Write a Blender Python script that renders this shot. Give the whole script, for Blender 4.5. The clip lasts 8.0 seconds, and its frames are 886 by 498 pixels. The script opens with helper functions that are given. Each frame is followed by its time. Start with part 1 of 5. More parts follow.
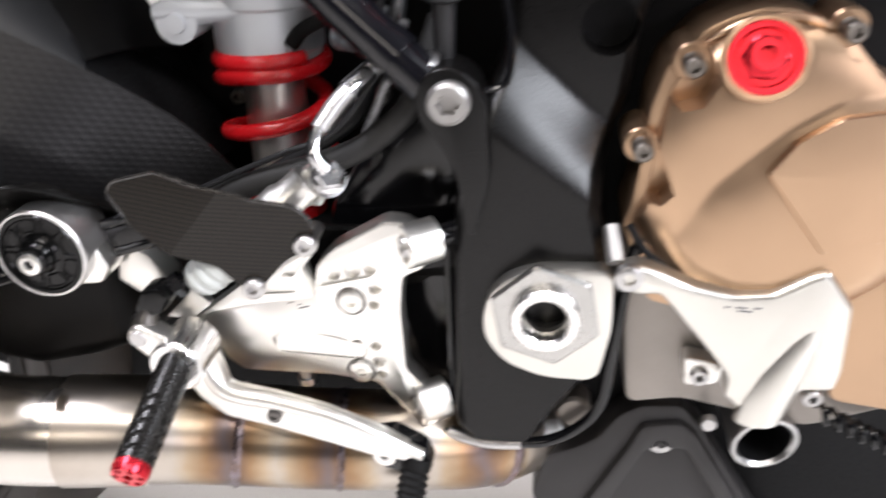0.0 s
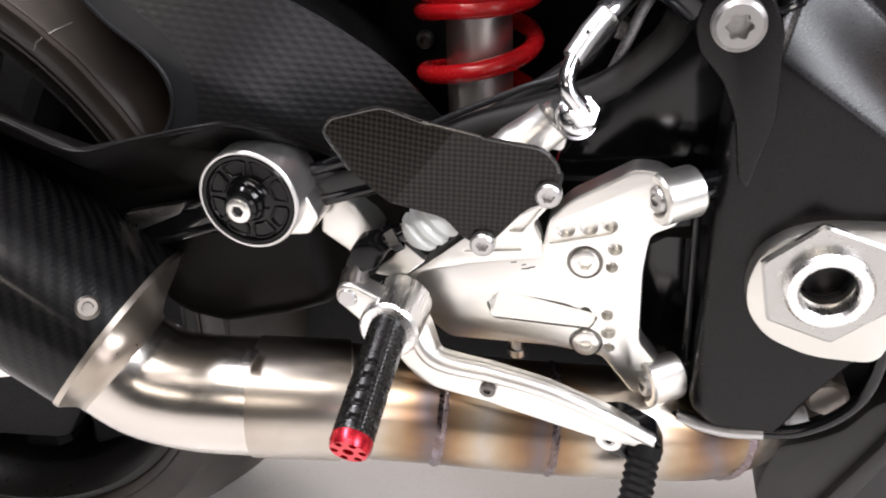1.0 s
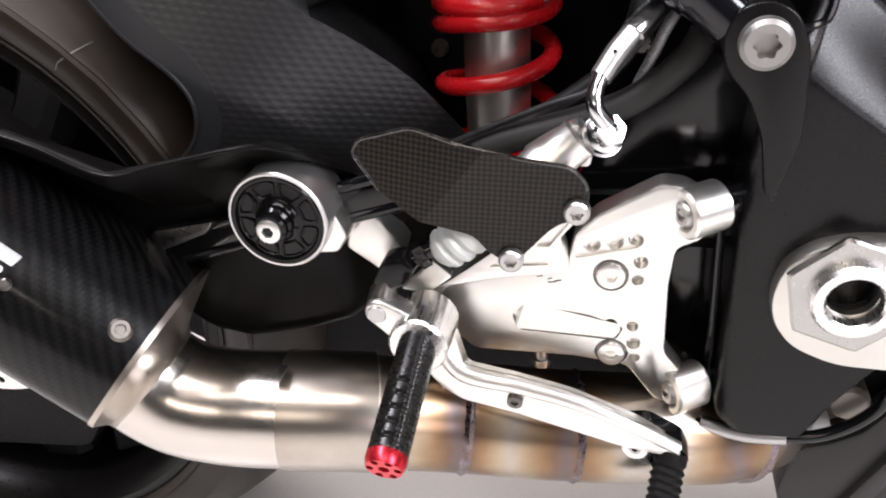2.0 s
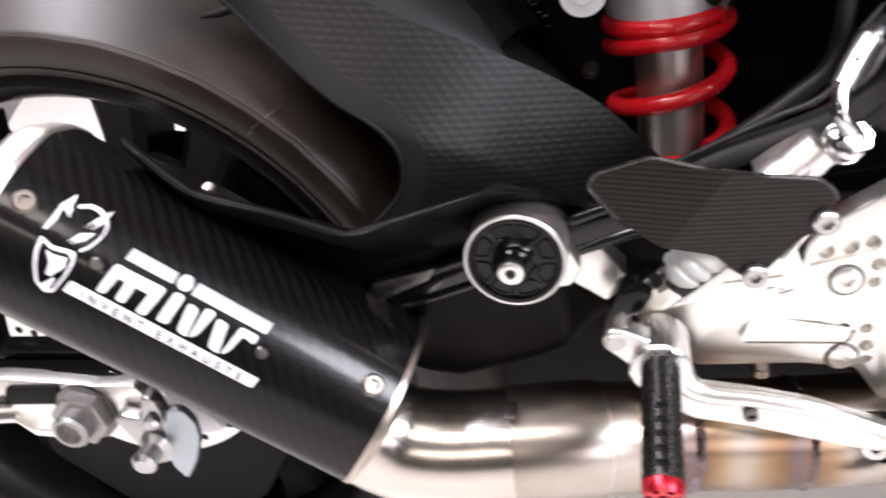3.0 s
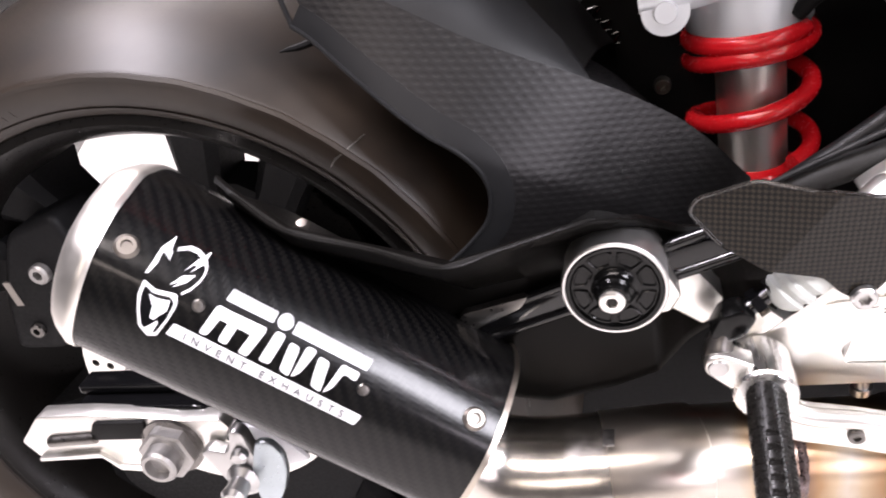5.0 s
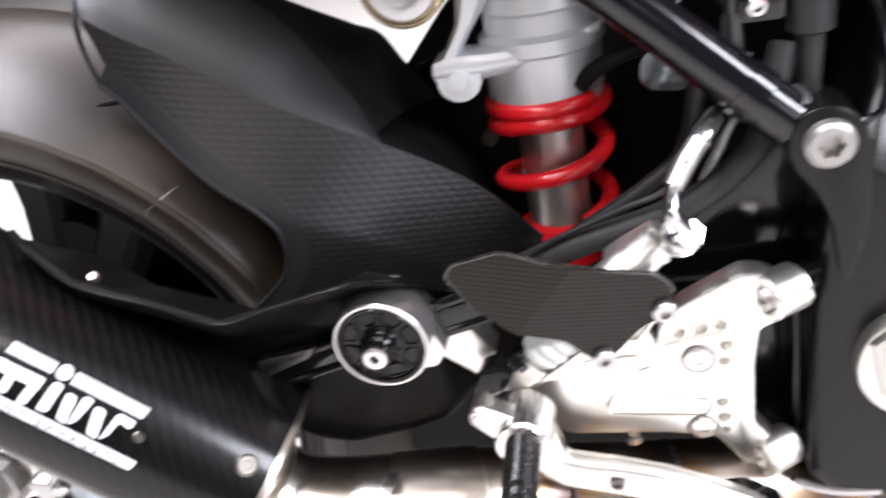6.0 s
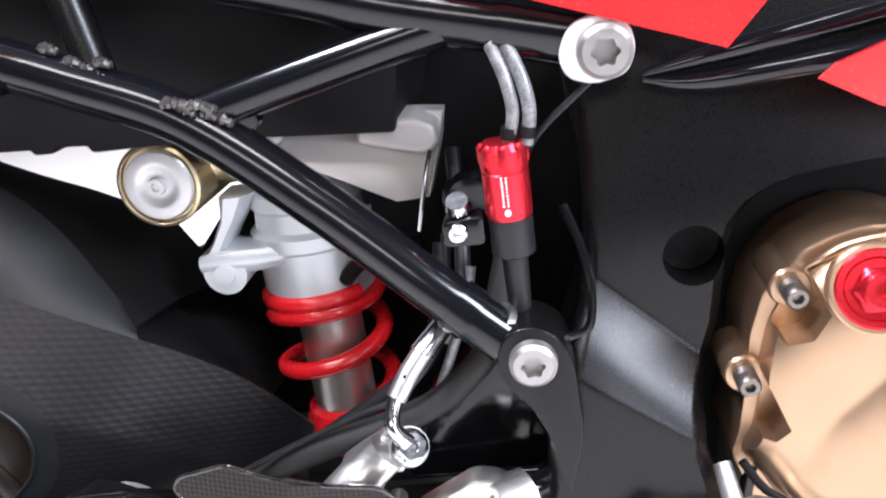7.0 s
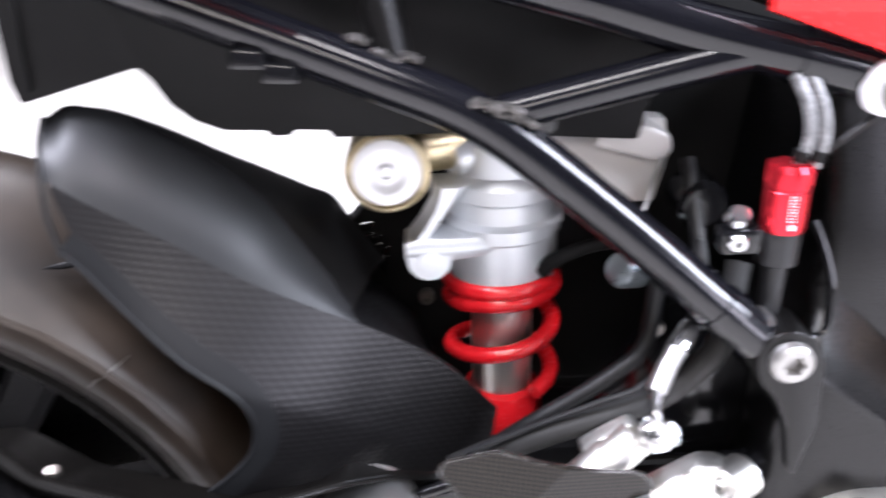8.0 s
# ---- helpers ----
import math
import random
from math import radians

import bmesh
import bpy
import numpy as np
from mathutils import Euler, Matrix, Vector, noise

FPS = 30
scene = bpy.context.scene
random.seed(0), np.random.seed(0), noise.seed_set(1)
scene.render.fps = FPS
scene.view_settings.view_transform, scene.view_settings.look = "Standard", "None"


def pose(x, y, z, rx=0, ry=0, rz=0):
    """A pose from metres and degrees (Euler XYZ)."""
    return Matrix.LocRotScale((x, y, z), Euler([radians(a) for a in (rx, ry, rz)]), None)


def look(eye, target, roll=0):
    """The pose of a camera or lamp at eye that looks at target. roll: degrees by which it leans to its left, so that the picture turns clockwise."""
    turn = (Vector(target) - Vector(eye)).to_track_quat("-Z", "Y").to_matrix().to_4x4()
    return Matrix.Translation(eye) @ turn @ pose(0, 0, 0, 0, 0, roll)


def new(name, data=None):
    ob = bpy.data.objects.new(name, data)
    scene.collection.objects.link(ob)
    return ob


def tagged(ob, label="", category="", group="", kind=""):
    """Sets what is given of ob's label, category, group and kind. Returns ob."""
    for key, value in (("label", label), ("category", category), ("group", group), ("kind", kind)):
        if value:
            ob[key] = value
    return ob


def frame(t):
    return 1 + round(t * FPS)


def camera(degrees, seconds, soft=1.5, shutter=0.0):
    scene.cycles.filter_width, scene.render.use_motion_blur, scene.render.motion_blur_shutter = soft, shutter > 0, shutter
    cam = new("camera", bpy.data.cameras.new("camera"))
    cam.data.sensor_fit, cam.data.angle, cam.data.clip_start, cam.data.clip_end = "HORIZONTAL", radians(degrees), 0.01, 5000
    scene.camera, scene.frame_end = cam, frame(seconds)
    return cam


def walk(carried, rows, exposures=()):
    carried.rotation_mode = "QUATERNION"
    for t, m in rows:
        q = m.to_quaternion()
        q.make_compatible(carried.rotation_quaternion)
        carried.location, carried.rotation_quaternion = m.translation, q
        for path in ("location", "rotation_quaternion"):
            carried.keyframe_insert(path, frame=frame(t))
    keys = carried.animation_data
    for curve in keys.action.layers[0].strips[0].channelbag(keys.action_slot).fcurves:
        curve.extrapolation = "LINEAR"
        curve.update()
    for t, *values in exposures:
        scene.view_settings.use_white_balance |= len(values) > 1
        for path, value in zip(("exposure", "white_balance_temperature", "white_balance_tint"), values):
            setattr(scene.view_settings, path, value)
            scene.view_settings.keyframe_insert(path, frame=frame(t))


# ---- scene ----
cam = camera(56.6, 8.0, soft=1.9, shutter=0.5)
PATH = [
    (0, (-0.0122, -0.5174, 0.6777), (-0.2419, 1.2501, -0.2296), -1.07),
    (0.5, (-0.0703, -0.4954, 0.6517), (-0.4050, 1.2334, -0.2967), -2.06),
    (1, (-0.0966, -0.4853, 0.6423), (-0.5267, 1.2237, -0.3035), -2.84),
    (2.3, (-0.1260, -0.4851, 0.6634), (-0.5376, 1.2110, -0.3132), -4.33),
    (2.5, (-0.1466, -0.4943, 0.6669), (-0.5704, 1.2103, -0.2895), -5.49),
    (3, (-0.2118, -0.5022, 0.6801), (-0.6813, 1.1978, -0.2631), -10.55),
    (3.5, (-0.2522, -0.5022, 0.6918), (-0.7822, 1.1822, -0.2474), -13.60),
    (4, (-0.2599, -0.4993, 0.6945), (-0.8085, 1.1804, -0.2424), -14.21),
    (5.3, (-0.2266, -0.4986, 0.6961), (-0.7538, 1.1977, -0.2230), -12.94),
    (5.5, (-0.2018, -0.4966, 0.7039), (-0.7373, 1.1864, -0.2345), -12.59),
    (6, (-0.1404, -0.4894, 0.7147), (-0.6059, 1.2180, -0.2170), -11.05),
    (6.5, (-0.0803, -0.4726, 0.7205), (-0.4296, 1.3178, -0.0996), -8.12),
    (7, (-0.0409, -0.4592, 0.7438), (-0.3263, 1.3873, 0.0304), -8.28),
    (7.5, (-0.0758, -0.4623, 0.7591), (-0.2613, 1.3868, 0.0199), -6.81),
    (8, (-0.2324, -0.4796, 0.7841), (-0.2133, 1.3442, -0.0367), -1.87),
]
EXPOSURE = ((0, -0.4, 6400, 10), (1.0, -0.56, 6500, 11), (2.5, -0.57, 6500, 14), (4.0, -0.16, 6600, 17), (5.5, -0.12, 6500, 17), (6.0, -0.08, 6350, 13), (6.6, 0.08, 6150, 12), (7.0, 0.24, 6000, 12), (8.0, 0.5, 6000, 13))
walk(cam, [(t, look(eye, target, roll)) for t, eye, target, roll in PATH], EXPOSURE)

# ---- world and light ----
world = bpy.data.worlds.new("world")
scene.world = world
world.use_nodes = True
world.node_tree.nodes["Background"].inputs["Color"].default_value = (0.9, 0.93, 1.0, 1)
world.node_tree.nodes["Background"].inputs["Strength"].default_value = 0.03


def area_lamp(name, eye, target, sx, sy, watts, color):
    data = bpy.data.lights.new(name, "AREA")
    data.shape, data.size, data.size_y, data.energy, data.color = "RECTANGLE", sx, sy, watts, color
    ob = new(name, data)
    ob.matrix_world = look(eye, target)
    return ob


area_lamp("hall_light", (-0.6, -3.8, 2.4), (-0.3, -0.2, 0.5), 1.8, 0.5, 26, (1.0, 0.9, 0.8))
area_lamp("hall_light", (-1.4, -0.4, 3.3), (-0.6, -0.2, 0.2), 1.5, 0.45, 185, (0.95, 0.93, 1.0))
area_lamp("hall_light", (-0.3, -1.8, 3.4), (-0.3, -1.6, 0.0), 2.2, 0.45, 78, (1.0, 0.93, 0.88))
area_lamp("hall_light", (-1.4, 1.5, 3.4), (-1.0, 1.2, 0), 2.4, 0.6, 130, (1.0, 0.93, 0.92))
area_lamp("hall_light", (2.2, -3.0, 1.15), (-0.28, -0.1, 0.54), 1.1, 1.3, 40, (0.98, 0.93, 1.0))
area_lamp("hall_light", (2.75, -1.6, 2.7), (0.0, -0.12, 0.56), 1.0, 1.7, 240, (0.92, 0.94, 1.0))

# ---- materials ----


def mat(name, color, metal=0.0, rough=0.5, var=0.12, scale=60.0, bump=0.0, bump_scale=400.0, rvar=0.12, coat=0.0, stretch=(1, 1, 1), second=None, spec=0.5):
    m = bpy.data.materials.new(name)
    m.use_nodes = True
    nt = m.node_tree
    n, l = nt.nodes, nt.links
    bsdf = n["Principled BSDF"]
    bsdf.inputs["Metallic"].default_value = metal
    bsdf.inputs["Coat Weight"].default_value = coat
    bsdf.inputs["Specular IOR Level"].default_value = spec
    bsdf.inputs["Coat Roughness"].default_value = 0.06
    tc = n.new("ShaderNodeTexCoord")
    mp = n.new("ShaderNodeMapping")
    mp.inputs["Scale"].default_value = stretch
    l.new(tc.outputs["Object"], mp.inputs["Vector"])
    big = n.new("ShaderNodeTexNoise")
    big.inputs["Scale"].default_value, big.inputs["Detail"].default_value = scale * 0.2, 4
    fine = n.new("ShaderNodeTexNoise")
    fine.inputs["Scale"].default_value, fine.inputs["Detail"].default_value = bump_scale, 3
    for t in (big, fine):
        l.new(mp.outputs["Vector"], t.inputs["Vector"])
    ramp = n.new("ShaderNodeValToRGB")
    dark = second or tuple(c * (1 - var * 2) for c in color)
    lite = tuple(min(1, c * (1 + var)) for c in color)
    ramp.color_ramp.elements[0].position, ramp.color_ramp.elements[1].position = 0.3, 0.68
    ramp.color_ramp.elements[0].color, ramp.color_ramp.elements[1].color = (*dark, 1), (*lite, 1)
    l.new(big.outputs["Fac"], ramp.inputs["Fac"])
    l.new(ramp.outputs["Color"], bsdf.inputs["Base Color"])
    mr = n.new("ShaderNodeMapRange")
    mr.inputs["To Min"].default_value, mr.inputs["To Max"].default_value = max(0.03, rough - rvar), min(1, rough + rvar)
    mr.inputs["From Min"].default_value, mr.inputs["From Max"].default_value = 0.25, 0.75
    l.new(fine.outputs["Fac"], mr.inputs["Value"])
    l.new(mr.outputs["Result"], bsdf.inputs["Roughness"])
    if bump:
        b = n.new("ShaderNodeBump")
        b.inputs["Strength"].default_value, b.inputs["Distance"].default_value = bump, 0.0006
        l.new(fine.outputs["Fac"], b.inputs["Height"])
        l.new(b.outputs["Normal"], bsdf.inputs["Normal"])
    return m


def pattern_mat(name, dark, lite, turn, pitch, twill, rough, bump, coat, spec=0.3, wrapped=False):
    """A woven surface; turn lays the weave's axes, pitch is the width of one tow in metres, wrapped follows the mesh's own map."""
    m = mat(name, dark, 0.0, rough, var=0.15, rvar=0.05, coat=coat, spec=spec)
    nt = m.node_tree
    n, l = nt.nodes, nt.links
    bsdf = n["Principled BSDF"]
    tc = n.new("ShaderNodeTexCoord")
    mp = n.new("ShaderNodeMapping")
    mp.inputs["Rotation"].default_value = turn
    mp.inputs["Scale"].default_value = tuple(1 / p for p in pitch)
    l.new(tc.outputs["UV" if wrapped else "Object"], mp.inputs["Vector"])
    sep = n.new("ShaderNodeSeparateXYZ")
    l.new(mp.outputs["Vector"], sep.inputs["Vector"])

    def math_node(op, a, b=None, c=None):
        k = n.new("ShaderNodeMath")
        k.operation = op
        for i, v in enumerate((a, b, c)):
            if v is None:
                continue
            if isinstance(v, (int, float)):
                k.inputs[i].default_value = v
            else:
                l.new(v, k.inputs[i])
        return k.outputs[0]

    u, v = sep.outputs["X"], sep.outputs["Y" if wrapped else "Z"]
    fu, fv = math_node("FLOOR", u), math_node("FLOOR", v)
    s = math_node("ADD", fu, fv)
    if twill:
        q = math_node("FLOORED_MODULO", s, 4.0)
        up = math_node("LESS_THAN", q, 1.5)
    else:
        up = math_node("LESS_THAN", math_node("FLOORED_MODULO", s, 2.0), 0.5)
    ru = math_node("ABSOLUTE", math_node("SUBTRACT", math_node("FRACT", u), 0.5))
    rv = math_node("ABSOLUTE", math_node("SUBTRACT", math_node("FRACT", v), 0.5))
    r = math_node("ADD", math_node("MULTIPLY", ru, up), math_node("MULTIPLY", rv, math_node("SUBTRACT", 1.0, up)))
    height = math_node("ADD", math_node("SUBTRACT", 0.5, math_node("MULTIPLY", r, r)), math_node("MULTIPLY", up, 0.35))
    mix = n.new("ShaderNodeMix")
    mix.data_type = "RGBA"
    mix.inputs["A"].default_value, mix.inputs["B"].default_value = (*dark, 1), (*lite, 1)
    l.new(math_node("MULTIPLY", up, math_node("SUBTRACT", 1.0, r)), mix.inputs["Factor"])
    l.new(mix.outputs["Result"], bsdf.inputs["Base Color"])
    b = n.new("ShaderNodeBump")
    b.inputs["Strength"].default_value, b.inputs["Distance"].default_value = bump, 0.0009
    l.new(height, b.inputs["Height"])
    l.new(b.outputs["Normal"], bsdf.inputs["Normal"])
    return m


ALU = mat("machined_aluminium", (0.84, 0.825, 0.785), 1.0, 0.34, var=0.02, bump=0.012, bump_scale=700, rvar=0.04, stretch=(0.25, 1, 1))
ALU_BRIGHT = mat("turned_aluminium", (0.82, 0.81, 0.79), 1.0, 0.28, var=0.02, bump=0.0, bump_scale=500, rvar=0.03, stretch=(1, 0.1, 1))
STEEL = mat("zinc_plated_steel", (0.5, 0.495, 0.49), 1.0, 0.33, var=0.06, bump=0.0, bump_scale=200, rvar=0.05)
DARK_STEEL = mat("darkened_steel", (0.2, 0.19, 0.18), 1.0, 0.35, var=0.15)
CHROME = mat("bright_steel", (0.68, 0.68, 0.69), 1.0, 0.18, var=0.03, rvar=0.05)
PAINT = mat("black_frame_paint", (0.0034, 0.0032, 0.0032), 0.0, 0.29, var=0.15, bump=0.03, bump_scale=1700, rvar=0.06, spec=0.26)
GLOSS = mat("gloss_black_paint", (0.0045, 0.0045, 0.0052), 0.0, 0.14, var=0.15, bump=0.02, rvar=0.04, spec=0.42)
TUBE = mat("black_tube_enamel", (0.004, 0.004, 0.0055), 0.0, 0.14, var=0.15, bump=0.01, bump_scale=1400, rvar=0.03, spec=0.45)
PLASTIC = mat("black_plastic", (0.008, 0.0078, 0.0078), 0.0, 0.5, var=0.2, bump=0.25, bump_scale=1800, spec=0.11)
VOID = mat("dull_black_plastic", (0.004, 0.004, 0.0045), 0.0, 0.6, var=0.2, spec=0.15)
ARM = mat("satin_black_swingarm", (0.003, 0.0027, 0.0024), 0.0, 0.42, var=0.2, bump=0.05, bump_scale=1200, spec=0.1)
RUBBER = mat("tyre_rubber", (0.019, 0.0135, 0.0095), 0.0, 0.4, var=0.3, scale=90, bump=0.02, bump_scale=500, spec=0.3, rvar=0.04)
MATT_HOSE = mat("matt_rubber_hose", (0.02, 0.0195, 0.019), 0.0, 0.6, var=0.15, bump=0.2, bump_scale=900, spec=0.35)
BUSH = mat("glossy_black_rubber", (0.003, 0.003, 0.003), 0.0, 0.16, var=0.1, spec=0.25)
HOSE = mat("black_rubber_hose", (0.011, 0.011, 0.012), 0.0, 0.45, var=0.2, bump=0.2, spec=0.35)
RED = mat("red_spring_enamel", (0.72, 0.012, 0.018), 0.0, 0.25, var=0.06, rvar=0.05, coat=0.6)
RED_ANO = mat("red_anodised_aluminium", (0.6, 0.022, 0.036), 0.8, 0.27, var=0.04, rvar=0.0, bump_scale=100)
RED_FAIRING = mat("red_fairing_paint", (0.75, 0.02, 0.02), 0.0, 0.25, var=0.04, rvar=0.04, coat=0.8)
BRONZE = mat("bronze_painted_magnesium", (0.46, 0.31, 0.2), 0.9, 0.32, var=0.06, scale=40, bump=0.0, bump_scale=150, rvar=0.03)
CAST = mat("grey_painted_casting", (0.66, 0.68, 0.7), 0.5, 0.36, var=0.05, bump=0.05, bump_scale=500, rvar=0.05)
CASING = mat("dull_grey_casing", (0.28, 0.255, 0.23), 0.6, 0.42, var=0.1, bump=0.05, bump_scale=900)
GOLD = mat("gold_anodised", (0.66, 0.56, 0.36), 1.0, 0.34, var=0.05)
BRAID = mat("clear_sheathed_braid", (0.2, 0.2, 0.205), 0.3, 0.3, var=0.2, scale=900, bump=0.15, bump_scale=1200)
TITAN = mat("satin_end_cap", (0.86, 0.83, 0.78), 1.0, 0.4, var=0.02, bump=0.0, bump_scale=200, rvar=0.03)
INOX = mat("stainless_pipe", (0.5, 0.46, 0.41), 1.0, 0.29, var=0.05, scale=110, bump=0.0, rvar=0.01, bump_scale=120, second=(0.4, 0.35, 0.3))
CONE = mat("satin_flared_steel", (0.5, 0.45, 0.39), 1.0, 0.3, var=0.05, bump=0.0, rvar=0.03, bump_scale=200)
POLISHED = mat("polished_stainless", (0.64, 0.6, 0.55), 1.0, 0.23, var=0.04, bump=0.0, rvar=0.03, bump_scale=150)
BRUSHED = mat("brushed_aluminium", (0.72, 0.71, 0.7), 1.0, 0.4, var=0.02, rvar=0.04)
HEX = mat("milled_grey_aluminium", (0.46, 0.455, 0.44), 1.0, 0.3, var=0.04, bump=0.02, bump_scale=500, rvar=0.05)
BLUE_STEEL = mat("bluish_steel", (0.42, 0.47, 0.5), 0.9, 0.35, var=0.1)


def heat_tint(m, places):
    """Straw, brown and blue stains on both sides of the welds, which lie at the given x in metres."""
    n, l = m.node_tree.nodes, m.node_tree.links
    bsdf = n["Principled BSDF"]
    base = bsdf.inputs["Base Color"].links[0].from_socket
    tc, sep, noi = n.new("ShaderNodeTexCoord"), n.new("ShaderNodeSeparateXYZ"), n.new("ShaderNodeTexNoise")
    noi.inputs["Scale"].default_value = 45
    l.new(tc.outputs["Object"], sep.inputs["Vector"])
    l.new(tc.outputs["Object"], noi.inputs["Vector"])
    wob = n.new("ShaderNodeMath")
    wob.operation, wob.inputs[1].default_value = "MULTIPLY_ADD", 0.014
    l.new(noi.outputs["Fac"], wob.inputs[0])
    l.new(sep.outputs["X"], wob.inputs[2])
    near = None
    for x in places:
        d = n.new("ShaderNodeMath")
        d.operation, d.inputs[1].default_value = "SUBTRACT", x + 0.007
        l.new(wob.outputs[0], d.inputs[0])
        a = n.new("ShaderNodeMath")
        a.operation = "ABSOLUTE"
        l.new(d.outputs[0], a.inputs[0])
        if near is None:
            near = a.outputs[0]
        else:
            k = n.new("ShaderNodeMath")
            k.operation = "MINIMUM"
            l.new(near, k.inputs[0])
            l.new(a.outputs[0], k.inputs[1])
            near = k.outputs[0]
    ramp = n.new("ShaderNodeValToRGB")
    e = ramp.color_ramp.elements
    e[0].position, e[0].color = 0.0, (0.36, 0.32, 0.36, 1)
    e[1].position, e[1].color = 1.0, (1, 1, 1, 1)
    for p, col in ((0.2, (0.42, 0.3, 0.24, 1)), (0.42, (0.6, 0.42, 0.27, 1)), (0.75, (0.88, 0.76, 0.6, 1))):
        q = e.new(p)
        q.color = col
    mr = n.new("ShaderNodeMapRange")
    mr.inputs["From Max"].default_value = 0.03
    l.new(near, mr.inputs["Value"])
    l.new(mr.outputs["Result"], ramp.inputs["Fac"])
    mix = n.new("ShaderNodeMix")
    mix.data_type, mix.blend_type = "RGBA", "MULTIPLY"
    mix.inputs["Factor"].default_value = 1.0
    l.new(base, mix.inputs["A"])
    l.new(ramp.outputs["Color"], mix.inputs["B"])
    l.new(mix.outputs["Result"], bsdf.inputs["Base Color"])


heat_tint(INOX, (-0.192, -0.134, -0.04))
BLUED = mat("blued_weld_bead", (0.2, 0.17, 0.19), 1.0, 0.3, var=0.3, scale=500, bump=0.4, bump_scale=500, second=(0.12, 0.075, 0.05))
WELD = mat("painted_weld_bead", (0.1, 0.095, 0.09), 0.6, 0.16, var=0.3, scale=600, bump=0.4, bump_scale=450)
KNURL = mat("knurled_black_anodised", (0.006, 0.0055, 0.005), 0.0, 0.3, var=0.1, spec=0.4)
RIM = mat("satin_black_wheel", (0.0045, 0.004, 0.0036), 0.0, 0.36, var=0.15, bump=0.03, spec=0.2)
BELLY = mat("dark_grey_plastic", (0.026, 0.0245, 0.0245), 0.0, 0.5, var=0.1, bump=0.05, bump_scale=1200, spec=0.35)
BOLT_GREY = mat("dull_steel_screw", (0.36, 0.35, 0.34), 0.9, 0.45, var=0.06, bump=0.0)
SCREW = mat("tarnished_steel_screw", (0.21, 0.19, 0.17), 0.9, 0.4, var=0.08, bump=0.0)
MACHINED = mat("fine_milled_aluminium", (0.66, 0.645, 0.6), 1.0, 0.34, var=0.03, bump=0.015, bump_scale=500, rvar=0.05, stretch=(0.25, 1, 1))
RESIN = mat("clear_resin_edge", (0.02, 0.018, 0.016), 0.0, 0.12, var=0.5, scale=900, rvar=0.1, bump=0.5, bump_scale=700, coat=0.5, spec=0.5)
CAP_ALU = mat("lathe_turned_cap", (0.62, 0.62, 0.63), 0.9, 0.4, var=0.03)
BOOT = mat("grey_rubber_boot", (0.5, 0.52, 0.5), 0.0, 0.35, var=0.06)
PALE = mat("pale_silver_paint", (0.5, 0.48, 0.46), 0.3, 0.4, var=0.05)
DECAL = mat("white_decal", (0.72, 0.72, 0.74), 0.0, 0.35, var=0.03)
DECAL_GREY = mat("silver_decal", (0.5, 0.5, 0.52), 0.2, 0.35, var=0.03)
INK = mat("grey_ink", (0.1, 0.1, 0.11), 0.0, 0.5, var=0.03)
CARBON = pattern_mat("carbon_twill", (0.0012, 0.0012, 0.0015), (0.005, 0.0047, 0.0045), (0, 0, radians(4)), (0.0022, 0.0022, 0.0022), True, 0.34, 0.3, 0.5, 0.12, wrapped=True)
CARBON.node_tree.nodes["Principled BSDF"].inputs["Coat Roughness"].default_value = 0.16
CARBON_FINE = pattern_mat("carbon_plain_weave", (0.0006, 0.0005, 0.0004), (0.02, 0.0155, 0.011), (0, radians(40), 0), (0.0018, 0.0018, 0.0018), False, 0.34, 0.3, 0.3, 0.1)
HUGGER = mat("dimpled_black_plastic", (0.0062, 0.0058, 0.0062), 0.0, 0.39, var=0.06, bump=0.0, spec=0.38, rvar=0.02)


def dimples(m, turn, pitch, deep):
    """Presses rows of small lens-shaped pits, set like bricks, into a surface that faces sideways."""
    n, l = m.node_tree.nodes, m.node_tree.links
    tc, mp, sep = n.new("ShaderNodeTexCoord"), n.new("ShaderNodeMapping"), n.new("ShaderNodeSeparateXYZ")
    mp.vector_type = "TEXTURE"
    mp.inputs["Rotation"].default_value = (0, turn, 0)
    mp.inputs["Scale"].default_value = (pitch[0], 1, pitch[1])
    l.new(tc.outputs["Object"], mp.inputs["Vector"])
    l.new(mp.outputs["Vector"], sep.inputs["Vector"])

    def calc(op, a, b=0.0):
        k = n.new("ShaderNodeMath")
        k.operation = op
        for i, v in enumerate((a, b)):
            if isinstance(v, (int, float)):
                k.inputs[i].default_value = v
            else:
                l.new(v, k.inputs[i])
        return k.outputs[0]

    row = calc("FLOOR", sep.outputs["Z"])
    u = calc("ADD", sep.outputs["X"], calc("MULTIPLY", calc("FLOORED_MODULO", row, 2.0), 0.5))
    du = calc("SUBTRACT", calc("FRACT", u), 0.5)
    dv = calc("SUBTRACT", calc("FRACT", sep.outputs["Z"]), 0.5)
    far = calc("SQRT", calc("ADD", calc("MULTIPLY", du, du), calc("MULTIPLY", dv, dv)))
    mr = n.new("ShaderNodeMapRange")
    mr.interpolation_type = "SMOOTHSTEP"
    mr.inputs["From Min"].default_value, mr.inputs["From Max"].default_value = 0.12, 0.46
    l.new(far, mr.inputs["Value"])
    b = n.new("ShaderNodeBump")
    b.inputs["Strength"].default_value, b.inputs["Distance"].default_value = 1.0, deep
    l.new(mr.outputs["Result"], b.inputs["Height"])
    l.new(b.outputs["Normal"], n["Principled BSDF"].inputs["Normal"])


